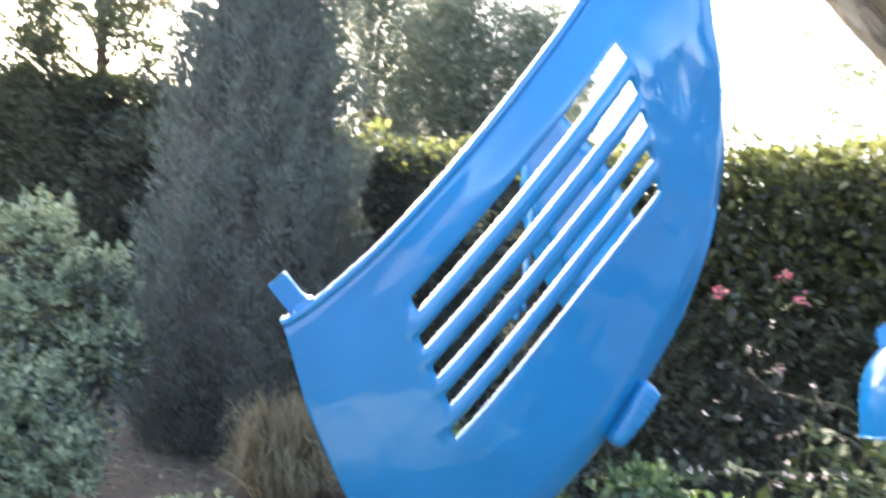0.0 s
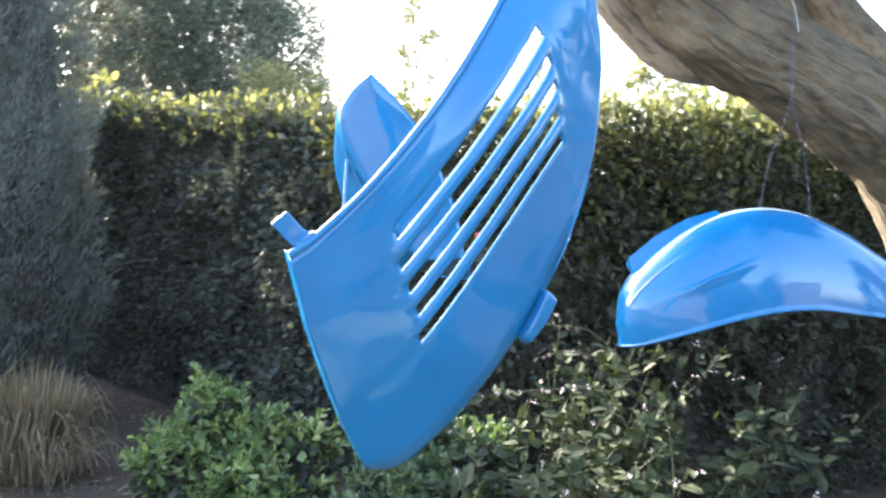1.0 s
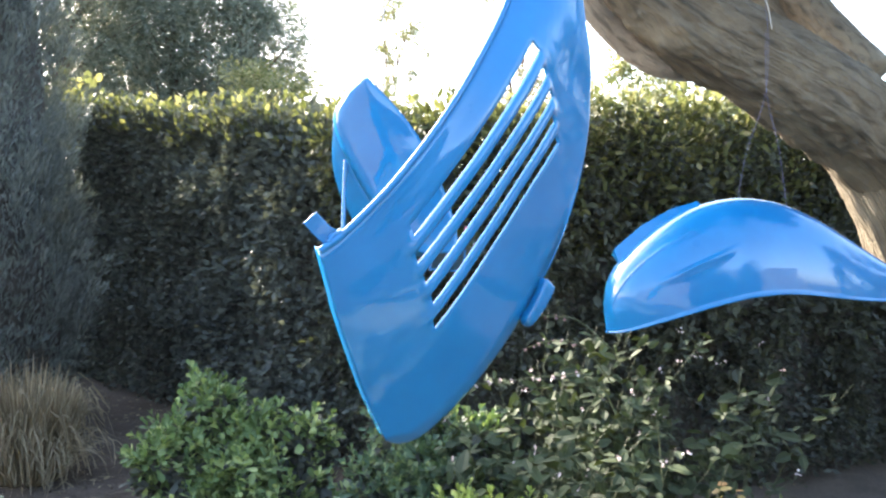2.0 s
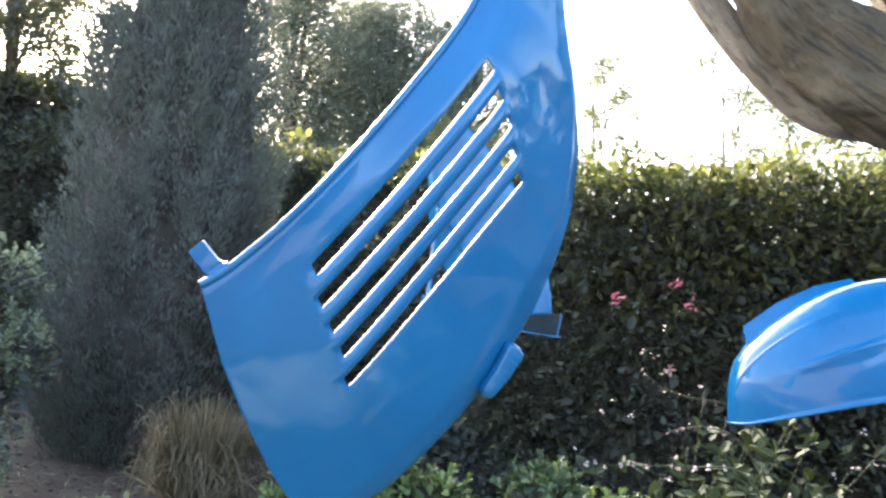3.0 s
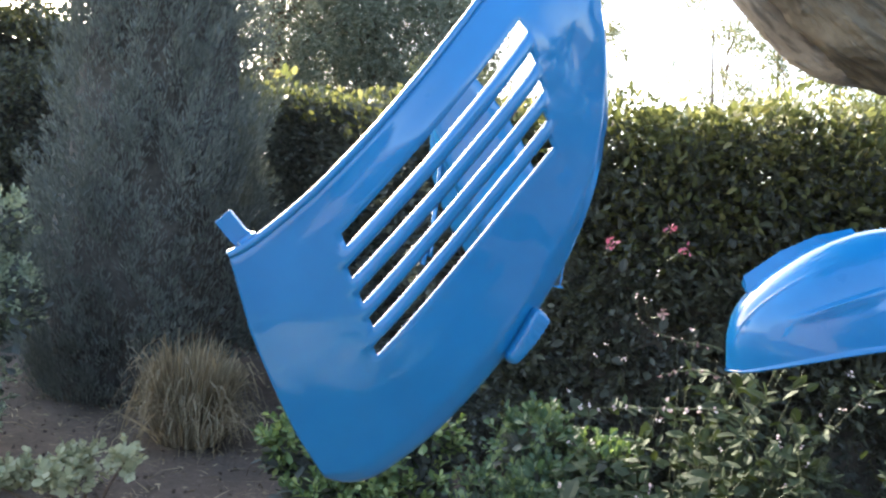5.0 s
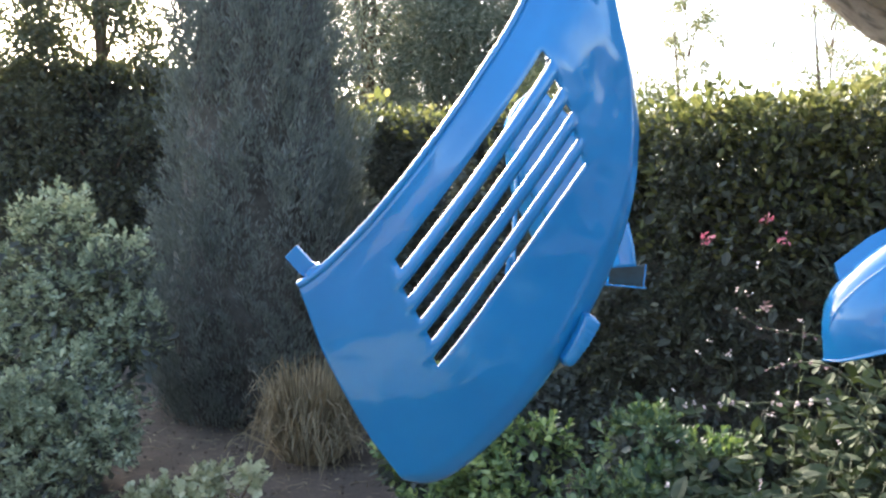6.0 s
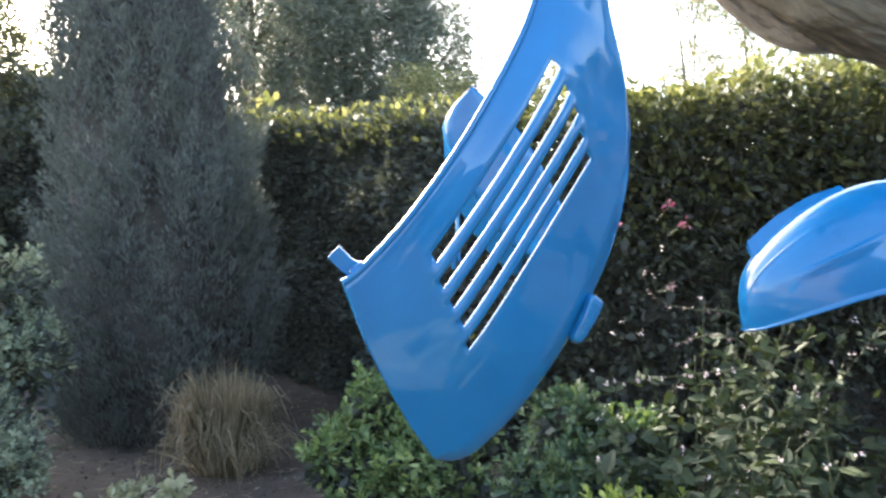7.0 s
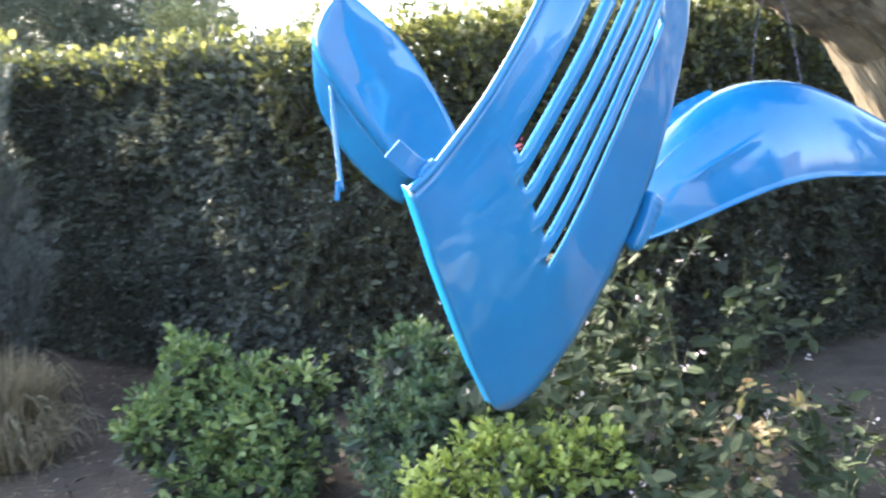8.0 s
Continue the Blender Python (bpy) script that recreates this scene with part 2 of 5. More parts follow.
def spline(points, count):
    """A smooth line of count points through the given ones."""
    p = np.array(points, float)
    t = np.linspace(0, len(p) - 1, count)
    i = np.clip(t.astype(int), 0, len(p) - 2)
    f = (t - i)[:, None]
    q = np.vstack([2 * p[0] - p[1], p, 2 * p[-1] - p[-2]])
    a, b, c, d = q[i], q[i + 1], q[i + 2], q[i + 3]
    return 0.5 * (2 * b + (c - a) * f + (2 * a - 5 * b + 4 * c - d) * f**2 + (3 * b - a - 3 * c + d) * f**3)


def tube_mesh(points, radii, sides=8, rough=0.0, seed=0.0, ridge=0.0):
    """Vertices, faces and UVs of a closed tube along a line."""
    p = np.array(points, float)
    r = np.interp(np.linspace(0, 1, len(p)), np.linspace(0, 1, len(radii)), radii)
    d = np.gradient(p, axis=0)
    d /= np.linalg.norm(d, axis=1)[:, None]
    ref = np.array((0.0, 0.0, 1.0)) if abs(d[0][2]) < 0.9 else np.array((1.0, 0.0, 0.0))
    verts = []
    for k in range(len(p)):
        u = np.cross(d[k], ref)
        u /= np.linalg.norm(u)
        w = np.cross(u, d[k])
        ref = w
        for s in range(sides):
            a = 2 * math.pi * s / sides
            o = math.cos(a) * u + math.sin(a) * w
            q = r[k]
            if rough:
                v = Vector(p[k] * 3.0 + o * 1.3) + Vector((seed, 0, 0))
                q *= 1 + rough * noise.noise(v) + 0.4 * rough * noise.noise(v * 3.1)
                if ridge:
                    turn = a + 0.016 * k
                    g = noise.noise(Vector((math.cos(turn) * 5.0, math.sin(turn) * 5.0, k * 0.035 + seed))) + 0.6 * noise.noise(Vector((math.cos(turn) * 13.0, math.sin(turn) * 13.0, k * 0.06 + seed)))
                    q *= 1 - ridge * max(0.0, 0.15 + g) ** 0.8
            verts.append(p[k] + o * q)
    faces = []
    for k in range(len(p) - 1):
        for s in range(sides):
            t = (s + 1) % sides
            faces.append((k * sides + s, k * sides + t, (k + 1) * sides + t, (k + 1) * sides + s))
    faces.append(tuple(range(sides))[::-1])
    faces.append(tuple((len(p) - 1) * sides + s for s in range(sides)))
    return np.array(verts), faces


def tube(name, points, radii, mat, parent=None, sides=8, label="", rough=0.0, steps=None, seed=0.0, ridge=0.0):
    pts = spline(points, steps or 8 * len(points))
    v, f = tube_mesh(pts, radii, sides, rough, seed, ridge)
    ob = obj(name, v, f, mat, parent, label)
    uv = ob.data.uv_layers.new(name="along")
    for poly in ob.data.polygons:
        for li in poly.loop_indices:
            vi = ob.data.loops[li].vertex_index
            s, k = vi % sides, vi // sides
            uv.data[li].uv = (abs(s - sides / 2) / sides * 2 * max(radii) * 1.6, k / len(pts) * 4)
    return ob


LEAF = np.array([(0, 0, 0), (-0.30, 0.30, 0.05), (-0.24, 0.72, 0.02), (0, 1, -0.06), (0.24, 0.72, 0.02), (0.30, 0.30, 0.05)])
ROUND_LEAF = np.array([(0, 0, 0), (-0.38, 0.35, 0.07), (-0.36, 0.78, 0.05), (0, 1, -0.02), (0.36, 0.78, 0.05), (0.38, 0.35, 0.07)])
LEAF_FACES = ((0, 5, 4, 3), (0, 3, 2, 1))
KITE = np.array([(0, 0, 0), (-0.28, 0.52, 0.05), (0, 1, -0.05), (0.28, 0.52, 0.05)])
KITE_FACES = ((0, 3, 2, 1),)
BLADE = np.array([(-0.5, 0, 0), (0.5, 0, 0), (0.42, 0.5, 0.03), (-0.42, 0.5, 0.03), (0, 1, 0)])
BLADE_FACES = ((0, 1, 2, 3), (3, 2, 4))


def unit(a):
    return a / np.maximum(np.linalg.norm(a, axis=-1, keepdims=True), 1e-9)


def leaf_cloud(places, ways, sizes, widths=1.0, shape=LEAF, faces=LEAF_FACES, up=0.6):
    """Vertices and faces of many leaves: each at a place, growing along its way, face up as far as 'up' says."""
    n = len(places)
    d = unit(ways)
    nr = rng.normal(size=(n, 3))
    nr[:, 2] += up * 3
    s = unit(np.cross(d, nr))
    z = np.cross(s, d)
    sz = np.broadcast_to(np.asarray(sizes, float), (n,))[:, None, None]
    wd = np.broadcast_to(np.asarray(widths, float), (n,))[:, None, None]
    t = shape[None]
    v = places[:, None] + sz * (t[..., :1] * wd * s[:, None] + t[..., 1:2] * d[:, None] + t[..., 2:] * z[:, None])
    k = len(shape)
    base = np.arange(n) * k
    fs = []
    for f in faces:
        fs += (base[:, None] + np.array(f)[None]).tolist()
    return v.reshape(-1, 3), fs


def foliage(name, places, ways, sizes, mat, parent=None, label="", kind="", **kw):
    v, f = leaf_cloud(places, ways, sizes, **kw)
    return obj(name, v, f, mat, parent, label, False, kind)


def scatter_ball(count, centre, radii, shell=0.45):
    """Places in an uneven ball, thicker near its skin, and the outward ways."""
    d = unit(rng.normal(size=(count, 3)))
    lump = 1 + 0.22 * np.sin(d[:, 0] * 7 + centre[0] * 9) * np.cos(d[:, 2] * 6 + centre[1] * 5) + 0.1 * np.sin(d[:, 1] * 13)
    r = (1 - shell * rng.random(count) ** 1.5) * lump
    return np.array(centre) + d * np.array(radii) * r[:, None], d


# ---- ground ----


def ground():
    xs = np.concatenate([np.linspace(-120, -9, 14), np.linspace(-8, 8, 130), np.linspace(9, 120, 14)])
    ys = np.concatenate([np.linspace(-120, -4, 14), np.linspace(-3, 14, 130), np.linspace(15, 160, 14)])
    verts = [(x, y, 0.05 * noise.noise(Vector((x * 0.9, y * 0.9, 0))) + 0.025 * noise.noise(Vector((x * 4, y * 4, 3))) if abs(x) < 9 and -4 < y < 15 else -0.02) for y in ys for x in xs]
    w = len(xs)
    faces = [(j * w + i, j * w + i + 1, (j + 1) * w + i + 1, (j + 1) * w + i) for j in range(len(ys) - 1) for i in range(w - 1)]
    tagged(obj("ground", verts, faces, M_SOIL), "bare brown garden soil strewn with dry litter", "ground", kind="structure")


ground()

# ---- hedge ----
HEDGE = [(6.5, 6.4, 2.5), (4.4, 5.6, 2.45), (2.8, 5.05, 2.45), (1.6, 4.80, 2.42), (0.7, 4.95, 2.36), (-0.6, 6.2, 2.52), (-2.3, 8.6, 2.90), (-4.0, 9.9, 3.25), (-6.2, 10.2, 3.9), (-10.5, 10.0, 4.2)]


def hedge():
    root = thing("clipped_hedge", "tall dense evergreen hedge, dark glossy leaves, sunlight coloured into its top", "hedge", (0, 5, 0))
    line = spline(HEDGE, 120)
    d = np.gradient(line[:, :2], axis=0)
    seg = np.linalg.norm(np.diff(line[:, :2], axis=0), axis=1)
    s = np.r_[0, np.cumsum(seg)]
    d = unit(d)
    nrm = np.stack([d[:, 1], -d[:, 0]], 1)
    nrm *= np.sign(-(nrm * (line[:, :2] - (0, 0))).sum(1))[:, None]

    def at(t):
        return np.stack([np.interp(t, s, line[:, i]) for i in range(3)], 1), np.stack([np.interp(t, s, nrm[:, i]) for i in range(2)], 1)

    # solid core against light leaks, inner shade put into its dark colour
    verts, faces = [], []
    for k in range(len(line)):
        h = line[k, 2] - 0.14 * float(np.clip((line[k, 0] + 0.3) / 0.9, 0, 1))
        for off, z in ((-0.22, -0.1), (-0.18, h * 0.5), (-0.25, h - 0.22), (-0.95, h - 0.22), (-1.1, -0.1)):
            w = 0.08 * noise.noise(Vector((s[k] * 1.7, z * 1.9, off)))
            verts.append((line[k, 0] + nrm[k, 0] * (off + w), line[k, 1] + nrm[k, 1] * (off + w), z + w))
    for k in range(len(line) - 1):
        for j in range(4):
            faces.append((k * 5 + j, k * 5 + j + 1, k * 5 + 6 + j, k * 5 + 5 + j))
    obj("hedge_shade_core", verts, faces, M_CORE, root, "solid inner core, shade put into its dark colour")

    def coat(name, count, t0, t1, size, mat, top, label="", band=None, far=True):
        t = t0 + (t1 - t0) * rng.random(count)
        p, n2 = at(t)
        h = p[:, 2]
        if top:
            depth = rng.random(count) * 1.0
            z = h - 0.22 + 0.30 * rng.random(count) ** 1.3 + 0.26 * np.array([noise.noise(Vector((a * 1.6, b * 2, 0))) for a, b in zip(t, depth)])
            places = np.c_[p[:, :2] - n2 * (depth - 0.1)[:, None], z]
            ways = np.c_[n2 * 0.4, np.ones(count)] + 0.7 * rng.normal(size=(count, 3))
        else:
            z = h * rng.random(count) ** 0.85 if band is None else h + 0.06 - band * rng.random(count) ** 1.4
            wob = np.array([0.16 * noise.noise(Vector((a * 1.6, b * 1.8, 0))) + 0.07 * noise.noise(Vector((a * 5, b * 5, 4))) for a, b in zip(t, z)])
            depth = 0.26 * rng.random(count) ** 1.2 - wob
            places = np.c_[p[:, :2] - n2 * depth[:, None], z]
            ways = np.c_[n2, 0.1 * np.ones(count)] + 0.75 * rng.normal(size=(count, 3))
        sz = size * (0.65 + 0.7 * rng.random(count))
        if far:
            return foliage(name, places, ways, sz * 1.08, mat, root, label, up=0.35, shape=KITE, faces=KITE_FACES)
        return foliage(name, places, ways, sz, mat, root, label, up=0.35)

    mid = float(np.interp(-0.2, line[::-1, 0], s[::-1]))

    def sprays(name, count, t0, t1, size, mat, label, per=9):
        """Leafy side shoots: leaves set by turns along short twigs that stand out of the face and hang over."""
        t = t0 + (t1 - t0) * rng.random(count)
        p, n2 = at(t)
        z = (p[:, 2] - 0.12) * rng.random(count) ** 0.85
        hole = np.array([noise.noise(Vector((a * 2.3, b * 2.6, 7.0))) + 0.5 * noise.noise(Vector((a * 6, b * 6, 9.0))) for a, b in zip(t, z)])
        keep = hole > -0.28
        t, p, n2, z, hole = t[keep], p[keep], n2[keep], z[keep], hole[keep]
        m = len(t)
        depth = 0.24 * rng.random(m) - 0.20 * hole
        root_p = np.c_[p[:, :2] - n2 * depth[:, None], z]
        way = unit(np.c_[n2 * 0.8, 0.25 * np.ones(m)] + 0.65 * rng.normal(size=(m, 3)))
        cross = unit(np.cross(way, rng.normal(size=(m, 3))))
        length = 0.07 + 0.13 * rng.random(m)
        big = size * np.exp(0.28 * rng.normal(size=m))
        P, D, S = [], [], []
        for q in range(per):
            f = (q + 0.5) / per
            P.append(root_p + way * (length * f)[:, None] - np.array((0, 0, 1.0)) * (0.5 * length * f * f)[:, None])
            D.append(way * (0.45 + 0.5 * f) + cross * (1 if q % 2 else -1) * (1.0 - 0.6 * f) + 0.35 * rng.normal(size=(m, 3)) - np.array((0, 0, 0.3 * f)))
            S.append(big * (1.1 - 0.45 * f) * (0.8 + 0.4 * rng.random(m)))
        return foliage(name, np.vstack(P), np.vstack(D), np.concatenate(S), mat, root, label, up=0.5, widths=0.45 + 0.3 * rng.random(m * per))

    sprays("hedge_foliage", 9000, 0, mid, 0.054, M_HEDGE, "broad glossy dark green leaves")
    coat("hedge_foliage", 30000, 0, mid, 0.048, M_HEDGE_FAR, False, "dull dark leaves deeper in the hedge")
    # loose growth above the dense part, sunlight put into the leaf colour
    t = mid * rng.random(15000)
    p, n2 = at(t)
    lump = np.array([noise.noise(Vector((a * 2.2, b, 3.0))) for a, b in zip(t, p[:, 2])])
    deep = rng.random(len(t)) * 1.0 - 0.08
    places = np.c_[p[:, :2] - n2 * deep[:, None], p[:, 2] - 0.85 + (0.89 + 0.22 * lump) * rng.random(len(t)) ** 0.65]
    foliage("hedge_foliage", places, np.c_[n2 * 0.5, 0.5 * np.ones(len(t))] + 0.7 * rng.normal(size=(len(t), 3)), 0.042 + 0.045 * rng.random(len(t)), M_HEDGE_TOP, root, "olive leaves, light from behind put into their colour", up=0.2, widths=0.7)
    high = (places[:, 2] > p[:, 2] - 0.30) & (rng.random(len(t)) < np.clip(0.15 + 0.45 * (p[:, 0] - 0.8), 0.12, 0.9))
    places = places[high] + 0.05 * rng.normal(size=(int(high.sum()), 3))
    foliage("hedge_foliage", places, np.c_[n2[high] * 0.5, 0.6 * np.ones(len(places))] + 0.7 * rng.normal(size=(len(places), 3)), 0.04 + 0.04 * rng.random(len(places)), M_BACKLIGHT_TINT, root, "pale yellow-green leaves, backlight put into their colour", up=0.2, widths=0.75)
    coat("hedge_foliage", 95000, mid, s[-1], 0.060, M_HEDGE_FAR, False, "small dark green leaves, glare haze put into their colour")
    coat("hedge_foliage", 6500, mid, s[-1], 0.07, M_HEDGE_TOP, True, "small leaves, sunlight put into their colour")
    coat("hedge_foliage", 7500, 0, mid, 0.056, M_HEDGE_TOP, False, "leaves with the glow of sun put into their colour", 0.95, False)
    coat("hedge_foliage", 1300, mid, s[-1], 0.065, M_HEDGE_TOP, False, "leaves with the glow of sun put into their colour", 0.16)
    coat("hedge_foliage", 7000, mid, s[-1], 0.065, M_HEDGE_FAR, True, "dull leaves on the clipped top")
    # young shoots stand out of the top
    t = s[-1] * rng.random(900)
    p, n2 = at(t)
    places = np.c_[p[:, :2] - n2 * (rng.random(900) * 0.7 - 0.1)[:, None], p[:, 2] + 0.02 + 0.16 * rng.random(900) ** 2]
    foliage("shoot", places, np.c_[n2 * 0.2, np.ones(900)] + 0.6 * rng.normal(size=(900, 3)), 0.05 + 0.04 * rng.random(900), M_YOUNG, root, "yellow-green young leaves", up=0.2)
    return root, at, mid


HEDGE_ROOT, HEDGE_AT, HEDGE_MID = hedge()

# ---- cypress ----


def cypress(x, y, radius, height):
    root = thing("cypress", "broad grey-green conical cypress with hanging feathery sprays", "tree", (x, y, 0))
    # plumes: feathers of small sprays that rise off the skin and nod at the tip, with dark gaps between
    m, per = 1900, 76
    z = height * rng.random(m) ** 1.2
    a = rng.random(m) * 2 * math.pi
    prof = radius * np.clip(1.06 - (z / height) ** 1.5, 0.05, 1) * np.clip(0.72 + z / height * 1.6, 0, 1)
    lobes = np.array([noise.noise(Vector((math.cos(b) * 1.6, math.sin(b) * 1.6, c * 0.7))) + 0.6 * noise.noise(Vector((math.cos(b) * 4, math.sin(b) * 4, c * 1.5))) for b, c in zip(a, z)])
    r = prof * (0.97 + 0.30 * lobes) * (1 - 0.26 * rng.random(m))
    out = np.stack([np.cos(a), np.sin(a), np.zeros(m)], 1)
    side = np.stack([-np.sin(a), np.cos(a), np.zeros(m)], 1)
    root_p = np.stack([x + r * np.cos(a), y + r * np.sin(a), z - 0.26], 1) - out * 0.10
    length = 0.34 + 0.34 * rng.random(m)
    f = rng.random((m, per))[..., None] ** 0.8
    droop = (0.05 + 0.30 * rng.random(m))[:, None, None]
    sway = (0.25 * rng.normal(size=m))[:, None, None]
    girth = 0.046 * np.sin(np.pi * np.clip(0.12 + 0.86 * f, 0, 1)) ** 0.7
    axis = out[:, None] * f ** 1.4 * 0.42 + side[:, None] * sway * f + np.array((0, 0, 1.0)) * (1.0 * f - droop * f * f)
    spread = rng.normal(size=(m, per, 3)) * np.array((1, 1, 0.8))
    line = root_p[:, None] + length[:, None, None] * axis + girth * spread
    ways = out[:, None] * 0.4 * f + np.array((0, 0, 1.0)) * (0.95 - 0.9 * droop * f) + 0.26 * spread * np.array((1, 1, 0.4)) + 0.10 * rng.normal(size=(m, per, 3))
    n = m * per
    foliage("spray", line.reshape(-1, 3), ways.reshape(-1, 3), 0.036 + 0.040 * rng.random(n), M_CYPRESS, root, "scaly grey-green sprays", widths=0.42, up=0.0, shape=KITE, faces=KITE_FACES)
    # solid dark core standing in for the shade between plumes
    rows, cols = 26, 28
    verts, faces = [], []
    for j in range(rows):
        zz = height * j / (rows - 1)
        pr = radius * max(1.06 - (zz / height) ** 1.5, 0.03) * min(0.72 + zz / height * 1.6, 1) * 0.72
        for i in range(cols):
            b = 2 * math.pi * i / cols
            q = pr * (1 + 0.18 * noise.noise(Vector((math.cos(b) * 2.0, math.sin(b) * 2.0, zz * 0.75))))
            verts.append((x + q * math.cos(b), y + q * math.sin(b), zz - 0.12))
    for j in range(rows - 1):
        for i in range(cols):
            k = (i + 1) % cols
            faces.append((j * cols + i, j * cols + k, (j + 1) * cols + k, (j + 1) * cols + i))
    obj("plume_shade_core", verts, faces, M_CORE, root, "solid inner core, shade between plumes put into its colour")
    tube("trunk", [(x, y, -0.1), (x + 0.02, y, 0.6), (x, y, height * 0.8)], [0.13, 0.11, 0.03], M_BARK, root, 8)


cypress(-3.22, 6.9, 1.10, 6.4)

# ---- trees behind ----


def tree(name, x, y, height, crown, mat, label, leaves, leaf_size, bole=0.12, clumps=26, low=0.35, spread=0.9, width=0.8, clump=0.28):
    root = thing(name, label, "tree", (x, y, 0), name.replace("_", " ") + " row")
    top = (x + 0.2 * rng.normal(), y, height * 0.92)
    tube("trunk", [(x, y, -0.1), (x + 0.06, y, height * 0.35), ((x + top[0]) / 2, y + 0.1, height * 0.65), top], [bole, bole * 0.8, bole * 0.5, bole * 0.15], M_TWIG, root, 7)
    P, D = [], []
    for k in range(clumps):
        f = low + (1 - low) * (k + 0.5) / clumps
        a = k * 2.4 + rng.random()
        reach = crown * (0.35 + 0.65 * rng.random()) * math.sin(math.pi * min(0.95, 0.18 + 0.78 * (f - low) / (1 - low))) ** 0.6
        c = np.array((x + reach * math.cos(a), y + reach * math.sin(a), height * f + 0.1 * rng.normal()))
        start = np.array((x, y, height * (f - 0.14)))
        if k % 2 == 0:
            tube("limb", [start, start * 0.5 + c * 0.5 + (0, 0, 0.08 * height * 0.3), c], [bole * 0.3, bole * 0.16, bole * 0.06], M_TWIG, root, 5, steps=6)
        size = crown * clump * (0.7 + 0.6 * rng.random())
        p, d = scatter_ball(leaves // clumps, c, (size, size, size * 0.75 * spread), 0.95)
        P.append(p)
        D.append(d + 0.8 * rng.normal(size=d.shape))
    P, D = np.vstack(P), np.vstack(D)
    foliage("crown", P, D, leaf_size * (0.6 + 0.8 * rng.random(len(P))), mat, root, up=0.2, widths=width, shape=KITE, faces=KITE_FACES)
    return root


for x, y, h, c in ((-4.6, 13.5, 7.2, 1.5), (-3.85, 15.2, 7.0, 1.5), (-3.0, 14.3, 6.6, 1.5), (-1.7, 13.8, 6.1, 1.35)):
    tree("pine_tree", x, y, h, c, M_PINE, "olive-green pine behind the hedge, haze coloured in, side to sun bright", 36000, 0.12, 0.12, 110, 0.14, 1.5, 0.38, 0.36)
for x, y, h, c in ((0.9, 15.5, 6.3, 0.7), (3.1, 14.5, 6.4, 1.2), (4.4, 15.5, 7.0, 1.3), (5.6, 13.0, 6.2, 1.2), (7.5, 14.0, 6.8, 1.5)):
    tree("gum_tree", x, y, h, c, M_GUM, "sparse slender gum tree against the white sky", 3400, 0.10, 0.06, 22, 0.55, 1.0, 0.5)
for x, y, h, c in ((-7.6, 10.5, 6.6, 1.6), (-9.6, 10.0, 7.0, 1.8), (-5.9, 11.5, 3.7, 1.0)):
    tree("broadleaf_tree", x, y, h, c, M_BRONZE, "broadleaf tree, haze put into grey-green leaves, sky showing between them", 34000, 0.085, 0.14, 60, 0.2, 1.0, 0.7, 0.34)
# the backlight on these bushes is part of their pale leaf colour
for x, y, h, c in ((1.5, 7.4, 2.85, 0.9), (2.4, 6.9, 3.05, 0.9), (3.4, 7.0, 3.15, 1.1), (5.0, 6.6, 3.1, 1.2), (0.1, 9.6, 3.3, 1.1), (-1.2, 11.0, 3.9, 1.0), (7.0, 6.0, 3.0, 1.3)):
    tree("sunlit_bush", x, y, h, c, M_BACKLIGHT_TINT, "tall bush behind the hedge, backlight put into pale yellow-green leaves", 16000, 0.05, 0.05, 30, 0.2, 1.0, 0.8)

for x, y, h, c in ((7.2, 0.2, 4.3, 1.5), (4.6, -5.6, 3.6, 1.6), (9.0, 2.6, 4.8, 1.7), (2.2, -6.2, 3.3, 1.2)):
    tree("broadleaf_tree", x, y, h, c, M_BRONZE, "dark broadleaf tree mirrored in the glossy blue paint", 5000, 0.16, 0.14, 34, 0.2, 1.0, 0.8, 0.34)

# ---- big tree that the blue parts hang from ----


